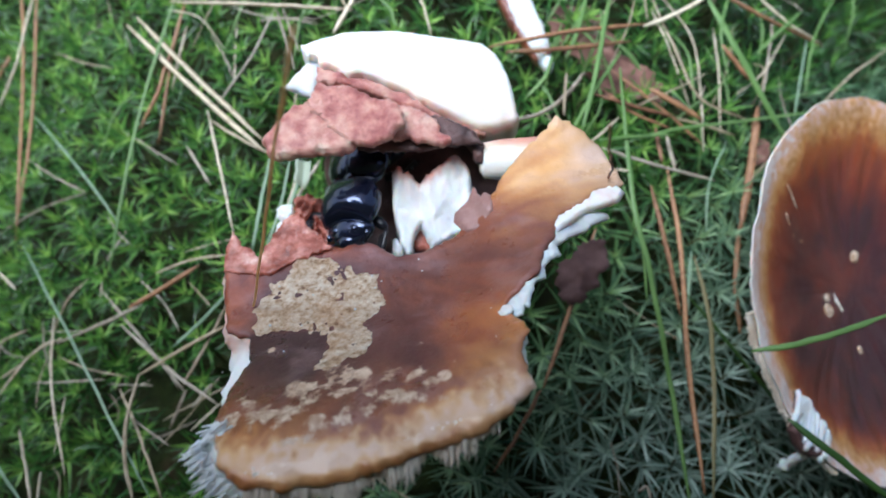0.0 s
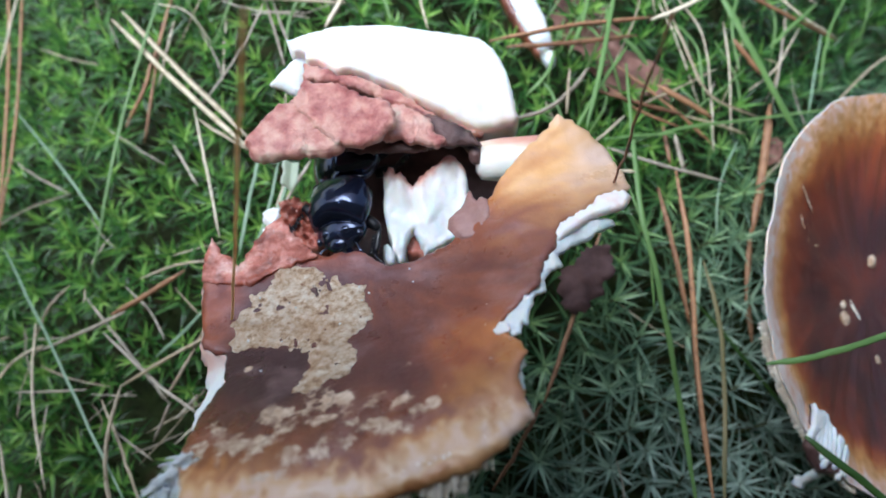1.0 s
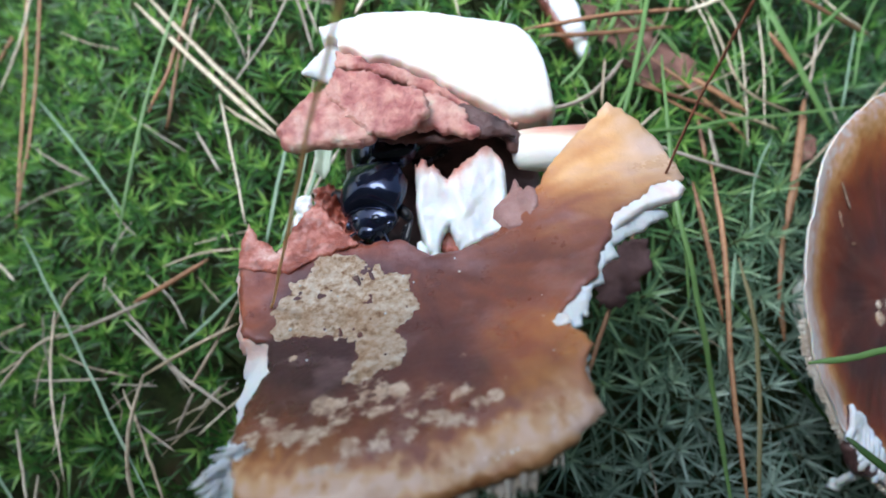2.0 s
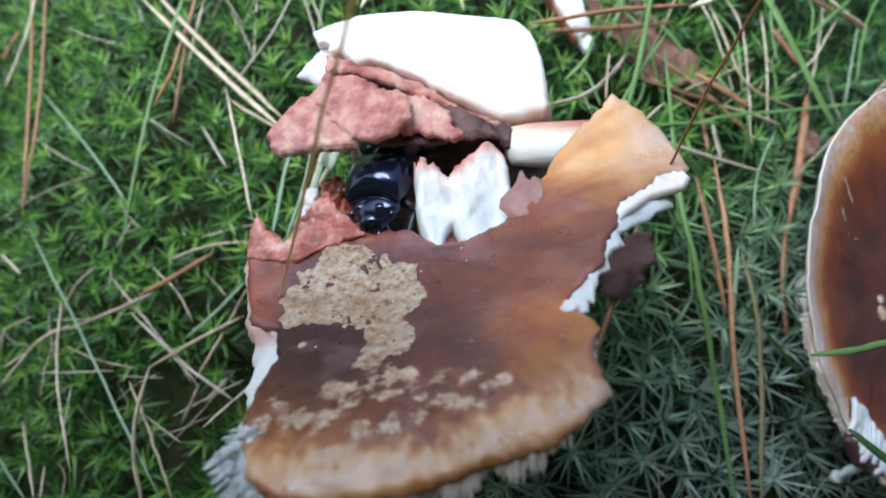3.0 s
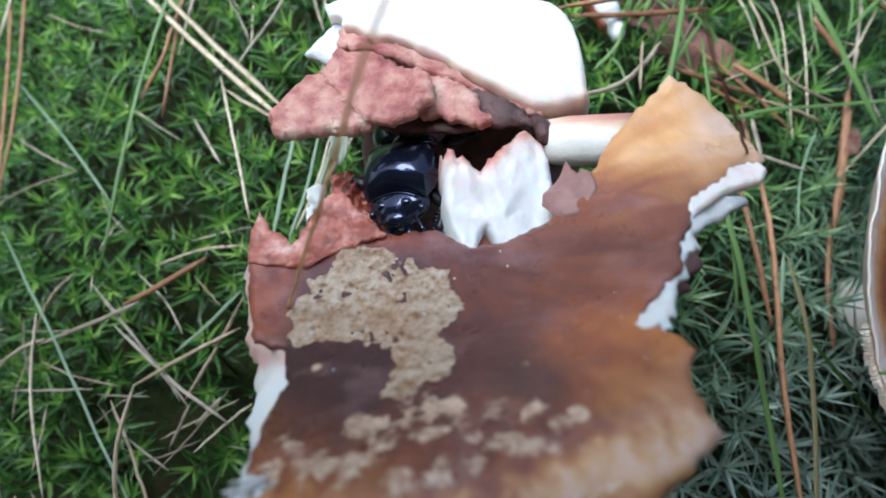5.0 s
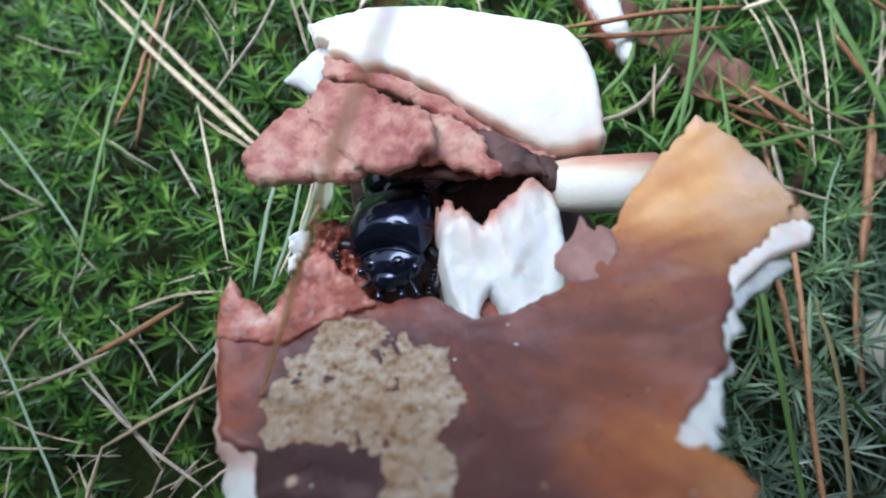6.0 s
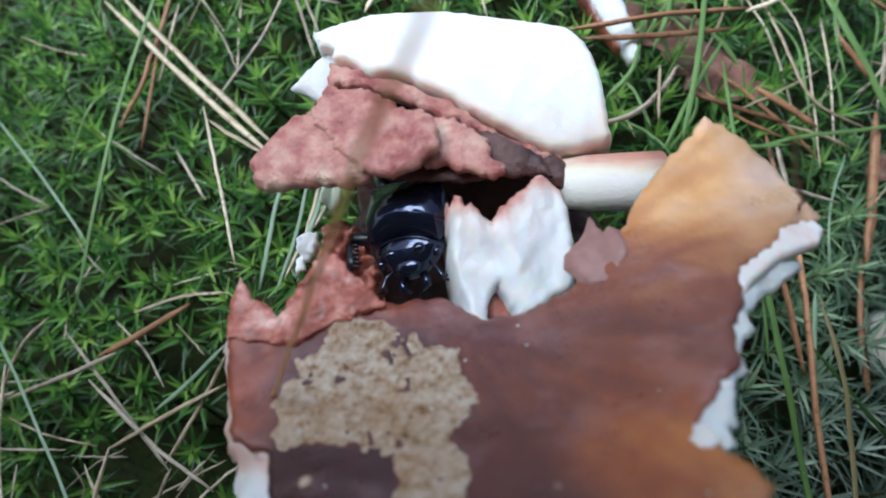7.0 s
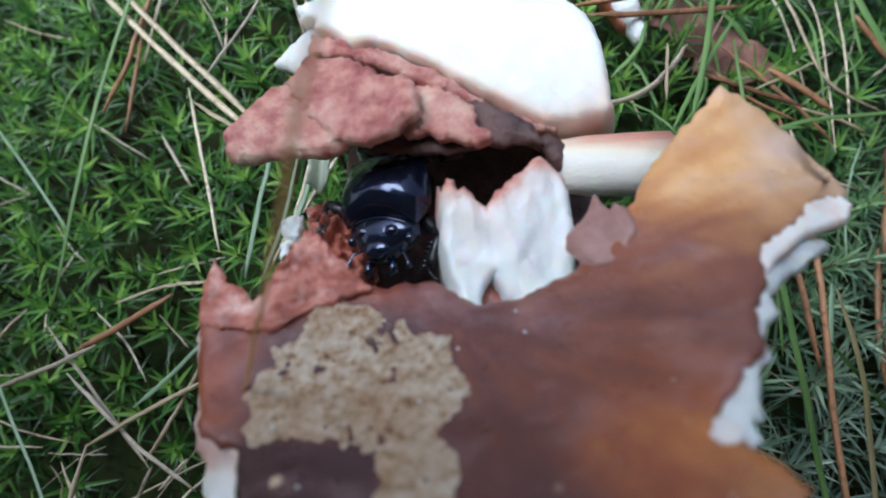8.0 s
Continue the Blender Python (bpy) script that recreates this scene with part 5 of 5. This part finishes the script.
    # behind and right of the mushroom
    needle((8.9, 69.2, 11.0), (23.9, 73.5, 9.4), (41.4, 78.5, 5.1), w=1.05)
    needle((12.1, 68.9, 9.7), (24.0, 70.6, 8.4), (38.0, 74.3, 5.3), w=1.1)
    straw((41.3, 78.5, 4.2), (49.1, 83.0, 2.2), (58.3, 89.4, 0.4), w=1.4)
    straw((44.2, 88.0, 2.1), (49.3, 73.8, 0.7), (53.7, 64.9, -1.0), (66.1, 62.8, -6.6), w=0.85)
    straw((47.5, 90.1, -0.6), (53.7, 79.5, -1.6), (54.4, 65.6, -2.3), (53.6, 53.4, -2.5), w=0.55)
    blade((34.3, 85.1, 7.5), (29.9, 66.9, 9.5), (26.0, 52.0, 9.4), w=0.9)
    blade((35.8, 71.7, 6.0), (29.0, 61.1, 7.9), (23.5, 51.3, 8.4), w=0.7)
    blade((30.3, 87.5, 4.6), (27.8, 77.9, 5.5), (24.5, 69.6, 5.3), w=0.8)
    blade((56.7, 91.3, -0.3), (62.7, 78.1, -1.7), (68.6, 68.6, -5.1), (75.5, 59.7, -9.8), w=1.5, label="broad grass blade turning from green to brown")
    needle((59.1, 76.9, 0.2), (65.3, 70.6, -2.8), w=1.2)
    needle((60.9, 92.1, -2.2), (73.4, 87.4, -5.7), (92.2, 87.9, -16.7), w=1.0)
    straw((69.9, 93.9, -4.5), (80.2, 88.0, -8.7), (91.5, 88.7, -16.3), w=0.9)
    grey((76.5, 90.5, -9.0), (73.5, 79.5, -8.1), (70.3, 67.2, -8.9), w=0.9)
    straw((60.3, 84.7, -5.0), (60.2, 73.4, -5.1), (59.2, 58.9, -5.9), w=0.6)
    blade((35.0, 67.5, 6.5), (34.9, 39.7, 7.8), (37.2, 26.2, 6.5), (40.4, 4.5, 3.0), (41.5, -13.5, 3.3), w=0.95, label="long green grass blade standing over the moss")
    needle((43.6, 47.9, 3.1), (44.9, 30.5, 2.1), (44.8, 10.7, 0.3), (45.3, -12.0, 0.3), w=1.15)
    needle((40.5, 44.3, 1.9), (42.8, 32.0, 0.8), (44.8, 19.2, -1.0), w=1.1)
    needle((42.2, 56.4, 3.0), (42.6, 48.4, 3.3), w=0.9)
    needle((68.9, 66.4, -7.4), (65.4, 52.8, -6.8), (60.6, 37.9, -5.5), w=1.9)
    needle((61.7, 39.4, -8.1), (59.4, 27.3, -7.9), (59.4, 16.9, -8.9), w=1.3)
    blade((47.6, 30.5, 1.3), (49.4, 18.9, 0.9), (48.9, 4.6, 0.2), (46.2, -13.5, 1.2), w=0.85, m=M_OLIVE, label="half-dry olive grass blade")
    blue((47.6, 31.5, 0.4), (45.7, 19.1, -0.2), w=1.1)
    blade((44.9, 23.6, 1.4), (54.5, 12.9, -1.7), (64.3, 0.2, -3.9), w=0.7, m=M_DKGRASS, label="thin dark green grass blade")
    needle((27.3, 33.3, 9.2), (21.9, 18.9, 9.7), (16.6, 5.3, 10.1), w=0.95)
    needle((16.7, 5.3, 7.0), (12.9, -1.2, 6.8), (8.4, -7.9, 7.1), w=0.8)
    blade((48.9, 10.8, 16.0), (54.7, 11.6, 17.0), (62.2, 13.5, 17.0), (73.2, 17.0, 15.0), w=0.95, label="green grass blade lying across the mushroom cap")
    blade((54.8, 0.4, 13.0), (60.1, -4.5, 14.0), (69.1, -12.2, 14.0), w=1.2, m=M_DKGRASS, label="dark green grass blade across the mushroom rim")
    straw((116.5, 94.0, -25.4), (96.4, 78.8, -16.4), (79.8, 63.1, -10.3), (63.8, 48.5, -5.1), w=0.7)
    grey((29.7, 49.5, 8.2), (40.3, 47.0, 5.9), (53.8, 46.0, 0.5), w=1.05)
    straw((27.1, 49.9, 8.3), (33.7, 56.1, 7.6), w=0.7)
    straw((31.6, 45.2, 8.2), (34.6, 44.9, 7.9), w=0.8)
    blade((34.5, 51.0, 6.8), (46.2, 55.5, 4.0), (62.4, 60.8, -3.2), (87.7, 69.4, -14.5), w=0.7)
    blade((29.0, 50.6, 9.3), (36.0, 52.1, 7.5), (44.8, 54.1, 4.5), w=0.6)
    needle((29.3, 62.3, 5.8), (37.5, 60.1, 4.7), (47.1, 59.3, 1.5), w=0.95)
    needle((32.3, 63.8, 4.3), (37.7, 59.1, 3.8), (46.1, 57.1, 0.9), w=0.7)
    needle((42.1, 65.3, 2.2), (48.0, 62.5, 0.9), (53.8, 60.5, -1.8), w=1.4)
    straw((48.5, 60.4, -1.1), (55.9, 59.7, -3.6), (63.0, 59.7, -7.5), w=0.9)
    grey((10.0, 53.9, 8.6), (18.9, 56.6, 8.6), (24.2, 61.4, 7.4), (28.2, 67.0, 5.8), w=1.3)
    straw((23.7, 64.7, 9.4), (23.2, 60.2, 9.4), (22.7, 55.5, 9.4), w=0.75)
    grey((45.3, 55.9, 0.2), (46.7, 49.0, -0.9), w=1.3)
    blue((86.9, 89.0, -13.4), (79.1, 65.9, -11.8), w=0.7)
    blade((68.3, 77.2, -3.4), (74.5, 83.4, -5.3), (84.1, 92.6, -9.8), w=0.8)
    straw((-5.2, 83.6, 8.6), (-3.6, 78.9, 8.6), (-2.3, 74.3, 7.5), w=0.7)
    straw((-21.7, 86.2, 4.5), (-19.3, 81.3, 5.1), w=0.6)
    blade((-26.2, 85.9, 5.7), (-29.6, 79.4, 4.4), (-30.2, 70.3, 4.1), w=0.6)
    blade((-15.5, 85.7, 6.8), (-10.7, 80.3, 7.7), (-9.5, 76.3, 6.9), w=0.6)
    grey((-45.7, 86.4, 0.1), (-37.8, 83.2, 1.1), (-26.5, 81.4, 2.8), w=0.55)
    blade((22.6, 74.5, 7.6), (20.3, 65.5, 7.8), (16.0, 60.5, 6.8), w=0.7)
    blade((18.4, 64.8, 6.9), (21.0, 60.6, 6.6), (22.5, 55.9, 6.5), w=0.6)
    blade((62.5, 90.0, -0.5), (59.8, 80.4, -0.9), (60.9, 70.3, -2.4), w=0.6)
    blade((44.7, 81.0, 2.2), (51.5, 75.6, 0.0), (52.0, 62.6, -0.3), w=0.55)
    blade((98.9, 103.6, -17.9), (86.5, 86.0, -11.2), (81.7, 70.9, -10.5), w=0.6)
    straw((78.8, 86.0, -9.0), (71.3, 74.9, -7.6), (63.0, 67.9, -5.1), w=0.6)
    straw((38.2, 61.0, 2.5), (45.8, 64.9, 1.3), (56.0, 71.4, -1.9), w=0.6)
    needle((33.7, 70.0, 2.6), (45.6, 60.7, 0.8), (53.8, 54.8, -2.6), w=0.7)
    blade((33.3, 43.4, 7.0), (36.3, 32.6, 6.2), (37.0, 20.5, 4.0), w=0.55)
    blue((59.3, 56.6, -3.9), (53.3, 45.5, -1.3), (51.8, 35.0, -1.9), w=0.6)
    grey((33.7, -11.5, 1.0), (35.3, -10.8, 0.6), (35.8, -12.9, 0.6), w=0.8)
    straw((-13.4, -7.7, 3.2), (-8.9, -10.5, 4.0), (-4.6, -12.9, 4.5), w=0.5)
    # thin broken bits caught between the shoots
    rng = np.random.RandomState(12)
    for k in range(60):
        x, y = rng.uniform(-95, 100), rng.uniform(-20, 110)
        if k < 14:
            x, y = rng.uniform(-85, -24), rng.uniform(-12, 30)
        if -30 < x < 28 and -8 < y < 60 or math.hypot(x - CAP[0], y - CAP[1]) < CAP[3] + 3:
            continue
        z, a, ln = bed(x, y) - rng.uniform(0.5, 5), rng.uniform(0, 3.14), rng.uniform(6, 17)
        d = np.array((math.cos(a), math.sin(a), rng.uniform(-0.15, 0.15))) * ln / 2
        m = np.array((x, y, z))
        (grey if rng.uniform() < 0.55 else straw)(m - d, m + (rng.uniform(-1, 1), rng.uniform(-1, 1), 0), m + d, w=rng.uniform(0.3, 0.6))
    # fine grass over the moss
    for k in range(46):
        x, y = (rng.uniform(22, 112), rng.uniform(44, 112)) if k < 32 else (rng.uniform(-75, -20), rng.uniform(62, 108))
        if math.hypot(x - CAP[0], y - CAP[1]) < CAP[3] + 8:
            continue
        a, ln, z = rng.normal(1.6, 0.5), rng.uniform(10, 26), bed(x, y) + rng.uniform(-3, 3)
        d = np.array((math.cos(a), math.sin(a), 0.0)) * ln / 2
        m = np.array((x, y, z))
        bow = np.array((rng.uniform(-2, 2), rng.uniform(-1, 1), rng.uniform(1, 4)))
        (blade if k % 3 else straw)(m - d - (0, 0, 3), m + bow, m + d - (0, 0, 1), w=rng.uniform(0.35, 0.6))
    # two thin stalks that stand up close before the lens
    tall = stalk("dry_stalk", M_PALE, "thin dry stalk leaning up over the cap piece", "grass", [(-28.4, 11.6, 25), (-21.5, 14.9, 45), (-14.0, 20.0, 68), (-8.6, 22.0, 84)], 0.3, 1.0, 0.15, 0.8)
    line = np.array(bent([(0, 0, -1), (0.4, 0.2, 9), (0, 0, 19), (-0.3, 0.3, 30)], 6, 0.15, 3))
    red = part("dry_stalk", tube(line, [0.15] * 12 + [0.12] * 7, 6), M_RED, tone=[0.5] * (6 * len(line)))
    return tagged(red, "thin dark red stalk leaning against the cap piece", "grass", "dry grass stalks")


# ---- the beetle ----
def build_beetle():
    """Head towards -y, back up; the origin is the middle of the pronotum."""
    ob = new("beetle")
    tagged(ob, "glossy blue-black dung beetle feeding in the broken mushroom", "beetle")

    def shield(x, y, z):
        d = x * x - y * y
        k = 2 * math.sqrt(2)
        sx = 0.5 * math.sqrt(max(0, 2 + d + k * x)) - 0.5 * math.sqrt(max(0, 2 + d - k * x))
        sy = 0.5 * math.sqrt(max(0, 2 - d + k * y)) - 0.5 * math.sqrt(max(0, 2 - d - k * y))
        r = math.hypot(x, y)
        px, py = 0.45 * x + 0.55 * sx, 0.45 * y + 0.55 * sy
        px *= 1 - 0.13 * max(0.0, -py) ** 2 - 0.06 * max(0.0, py)
        if py < 0:
            py *= 0.86 + 0.5 * px * px
        r = math.hypot(x, y if y < 0 else 0.72 * y)
        top = math.sqrt(max(0.0, 1 - min(1.0, r) ** 2.3)) * (1 + 0.03 * fbm(x * 2.2, y * 2.2, 7))
        return px, py, top if z > 0 else -0.5 * top

    pro = part("pronotum", ball(5.0, 3.3, 3.3, 64, 40, shield), M_BLACK, ob)
    bead = [(4.85 * math.sin(a), 3.2 + 0.1 * math.cos(a), 2.35 * math.cos(a) ** 0.6 - 0.1) for a in np.linspace(-1.35, 1.35, 17)]
    part("rear_margin", tube(bead, [0.15] * 17, 6), M_BLACK, pro)
    front = [(3.4 * math.sin(a), -2.95 - 0.55 * math.sin(a) ** 2, 1.15 * math.cos(a) - 0.1) for a in np.linspace(-1.2, 1.2, 13)]
    part("front_margin", tube(front, [0.14] * 13, 6), M_BLACK, pro)
    for s in (-1, 1):
        def half(x, y, z, s=s):
            yy = math.copysign(abs(y) ** (0.72 if y > 0 else 0.38), y)
            groove = 1 - 0.018 * (0.5 + 0.5 * math.cos(abs(x) * 42))
            return s * max(0.004, x * s), yy, (z if z > 0 else z * 0.5) * groove
        part("elytron", moved(ball(5.5, 7.2, 3.5, 72, 26, half), (0.02 * s, 10.75, -0.3)), M_BLACK, ob, "grooved black wing case")
    sc = ball(0.9, 0.8, 0.3, 16, 8)
    part("scutellum", moved(sc, (0, 4.0, 2.0)), M_BLACK, ob)

    head = new("head")
    head.parent = ob
    head.location = Vector((0, -3.0, -0.6)) * MM

    def spade(x, y, z):
        return x * (1 - 0.35 * max(0.0, -y)), y, z

    hd = ball(4.0, 3.0, 1.9, 32, 18, spade)
    part("skull", moved(hd, (0, -0.8, -0.2)), M_BLACK, head)
    part("clypeus", moved(ball(1.5, 1.1, 0.6, 20, 10), (0, -2.6, 0.95)), M_BLACK, head)
    for s in (-1, 1):
        part("eye", moved(ball(0.5, 0.6, 0.5, 14, 8), (3.3 * s, -1.6, 0.4)), M_BLACK, head)
        part("cheek", moved(ball(0.85, 0.7, 0.6, 14, 8), (1.6 * s, -1.0, 1.15)), M_BLACK, head)
        part("mandible", tube([(1.2 * s, -3.6, -0.2), (1.5 * s, -4.6, -0.3), (0.6 * s, -5.2, -0.4)], (0.5, 0.4, 0.12), 8), M_BLACK, head)
        part("antenna", tube([(1.9 * s, -2.4, 0.1), (2.9 * s, -3.1, 0.6), (3.4 * s, -4.0, 0.5), (3.5 * s, -4.6, 0.4)], (0.16, 0.14, 0.2, 0.42), 7), M_BLACK, head)

    def leg(s, root, knee, foot, teeth):
        lg = new("leg")
        lg.parent = ob
        lg.location = Vector(root) * MM
        k, f = np.array(knee, float) - root, np.array(foot, float) - root
        part("femur", tube([(0, 0, 0), k * 0.35, k * 0.75, k], (0.6, 0.85, 0.75, 0.45), 10, 0.8), M_LIMB, lg)
        shin = tube([k, k + (f - k) * 0.3, k + (f - k) * 0.75, f], (0.35, 0.42, 0.6, 0.5), 10, 0.6)
        d = f - k
        side = np.cross(d, (0, 0, 1.0))
        side /= np.linalg.norm(side)
        tib = part("tibia", shin, M_LIMB, lg, "toothed black shin")
        for t in np.linspace(0.3, 1.0, teeth):
            c = k + d * t
            part("tooth", tube([c + side * s * 0.2, c + side * s * 0.85 + d * 0.05, c + side * s * 1.1 + d * 0.1], (0.28, 0.18, 0.03), 6), M_LIMB, tib)
        tar = [f, f + d * 0.18 + side * s * -0.4, f + d * 0.3 + side * s * -1.0, f + d * 0.34 + side * s * -1.7]
        part("tarsus", tube(tar, (0.2, 0.16, 0.15, 0.08), 6), M_LIMB, lg)
        return lg

    fore = leg(-1, (-3.2, -1.6, -0.9), (-6.6, -0.4, 0.9), (-7.0, -4.4, 1.1), 6)
    leg(1, (3.2, -1.6, -1.4), (5.0, -3.0, -2.6), (4.2, -6.2, -3.4), 6)
    leg(-1, (-3.8, 5.5, -1.9), (-6.6, 6.5, -2.8), (-7.4, 9.5, -4.5), 3)
    leg(1, (3.8, 5.5, -1.9), (6.4, 6.5, -2.8), (7.0, 9.5, -4.5), 3)
    leg(-1, (-3.5, 8.0, -1.8), (-6.6, 11.0, -2.4), (-6.8, 15.0, -4.5), 3)
    leg(1, (3.5, 8.0, -1.8), (6.4, 11.0, -2.4), (6.5, 15.0, -4.5), 3)
    return ob, head, fore


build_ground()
build_stipe()
build_shard()
white_cap = build_white_cap()
pink_flake = build_pink_flakes()
chunk = build_chunk()
stalk_piece = build_stalk_piece()
beetle, beetle_head, fore_leg = build_beetle()
build_second_cap()
build_litter()
red_stalk = build_stalks()
build_moss()


def shifted(base, centre, dx, dy, dz, rx, ry, rz):
    """Pose of a thing whose rest place is base, turned about centre and moved (mm, degrees)."""
    c = pose(*[v * MM for v in centre])
    return pose(dx * MM, dy * MM, dz * MM) @ c @ pose(0, 0, 0, rx, ry, rz) @ c.inverted() @ pose(*[v * MM for v in base])


def motions():
    """The beetle scrapes and nods; once it shoves the loose pieces over its back aside."""
    push = ((0, 0, 0, 0, 0, 0, 0), (1.0, 0, 0.1, -0.4, 0, 0, 0), (1.7, -0.3, 0.1, -0.6, 0.3, -0.6, 0), (2.8, -3.6, -1.5, -1.8, 3.6, -9.3, -3.4), (3.0, -3.7, -1.5, -1.8, 3.7, -9.5, -3.5), (4.0, -4.2, -1.6, -2.2, 5.0, -10.5, -5.2),
            (5.5, -3.7, -0.6, -2.0, 0.9, -8.9, -5.1), (6.0, -3.4, -1.2, -0.9, 3.7, -7.2, -5.7), (6.5, -3.7, -1.2, -1.3, 3.5, -8.3, -5.5), (7.0, -3.9, -1.2, -1.6, 3.2, -9.4, -5.3), (7.5, -4.4, -1.1, -1.6, 2.2, -11.4, -5.8), (8.0, -4.7, -0.6, -2.3, -0.3, -13.2, -5.9))
    walk(white_cap, [(t, shifted((-4.0, 49.0, 24.0), (-12.8, 43.3, 35.5), *q)) for t, *q in push])
    walk(pink_flake, [(t, shifted((-16.0, 40.0, 31.0), (-12.8, 43.3, 35.5), *q)) for t, *q in push])
    slip = ((0, 0, 0, 0, 0, 0, 0), (1.0, 0, 0, 0.3, 0, 0, 0), (1.7, -0.3, -0.6, 1.2, 0, -0.5, 0.5), (2.8, -1.2, -3.9, 6.4, -3, 1.0, 4.0), (3.5, -1.2, -3.9, 6.4, -3, 1.0, 4.0), (4.0, -1.2, -3.9, 6.4, -3, 1.0, 4.0), (5.5, -1.2, -4.2, 6.6, -5, 1.0, 5.0), (6.5, -1.2, -3.7, 6.4, -5, 1.0, 4.5), (7.0, -1.2, -3.4, 6.2, -5, 1.0, 4.0), (8.0, -1.3, -3.9, 5.8, -5, 1.0, 4.0))
    walk(chunk, [(t, shifted((-2.0, 31.0, 16.0), (-2.8, 33.0, 28.5), *q)) for t, *q in slip])
    roll = ((0, 0, 0, 0), (1.7, -0.2, 0.3, -0.2), (2.8, -2.2, -0.2, -0.3), (3.5, -2.4, -0.4, -0.4), (5.5, -2.4, -1.2, 0.1), (6.5, -2.9, -1.1, 0.2), (7.0, -2.6, -0.7, -0.1), (8.0, -3.1, -1.4, 0.3))
    walk(stalk_piece, [(t, pose((9.0 + x) * MM, (38.0 + y) * MM, (24.0 + z) * MM)) for t, x, y, z in roll])
    # the beetle's front margin goes through these places
    front = ((0, (-14.0, 27.9, 30.0), 0, 4), (0.5, (-13.9, 27.8, 30.0), 1, 2), (1.0, (-13.9, 28.5, 30.0), 2, 6), (1.5, (-14.2, 28.6, 30.0), 1, 4), (3.0, (-14.7, 28.9, 30.0), 0, 0), (3.5, (-14.9, 28.9, 30.0), 0, 0), (4.0, (-14.4, 28.4, 30.0), 0, 2),
             (5.5, (-14.3, 29.4, 30.0), 2, 2), (6.5, (-14.3, 28.5, 30.0), 0, 2), (7.0, (-13.5, 30.3, 30.0), 0, 6), (7.5, (-14.0, 30.6, 30.0), 2, 3), (8.0, (-14.7, 30.4, 30.0), 2, 0))
    walk(beetle, [(t, pose((x + 0.5) * MM, (y + 2.7) * MM, (z - 1.5) * MM, rx - 13, -27, rz - 4)) for t, (x, y, z), rx, rz in front])
    nod = ((0, 12, 0), (0.5, 16, -4), (1.0, 10, 3), (1.5, 16, 0), (3.0, 10, -4), (3.5, 6, 0), (4.0, 14, 0), (5.5, 10, 4), (6.0, 15, 0), (6.5, 10, -4), (7.0, 16, 6), (7.5, 14, 0), (8.0, 10, 0))
    walk(beetle_head, [(t, pose(0, -2.9 * MM, -0.6 * MM, rx, 0, rz)) for t, rx, rz in nod])
    # the red stalk leans about its foot on the cap piece: foot and a place that it points to
    foot = Vector((20.7, 29.6, 42.5))
    lean = ((0, (15.2, 24.1, 63.0)), (0.5, (14.6, 23.4, 63.0)), (1.0, (18.2, 29.9, 62.0)), (1.5, (21.1, 35.0, 60.0)), (3.0, (23.0, 37.8, 60.0)), (3.5, (22.9, 37.8, 60.0)), (4.0, (21.4, 37.8, 60.0)),
            (5.5, (9.4, 22.9, 62.0)), (7.0, (8.6, 24.5, 62.0)), (8.0, (6.7, 22.2, 62.0)))
    walk(red_stalk, [(t, pose(*(foot * MM)) @ (Vector(p) - foot).to_track_quat("Z", "Y").to_matrix().to_4x4()) for t, p in lean])
    # degrees by which the fore leg swings
    swing = ((0, 5), (0.5, 8), (1.0, -22), (1.7, -18), (2.8, -10), (3.1, 5), (3.4, 18), (4.0, 18), (5.3, -16), (5.5, -14), (5.9, 12), (6.5, 22), (7.0, 20), (7.5, 14), (8.0, 4))
    walk(fore_leg, [(t, pose(-3.2 * MM, -1.6 * MM, -0.9 * MM, 0, 0, a)) for t, a in swing])


motions()
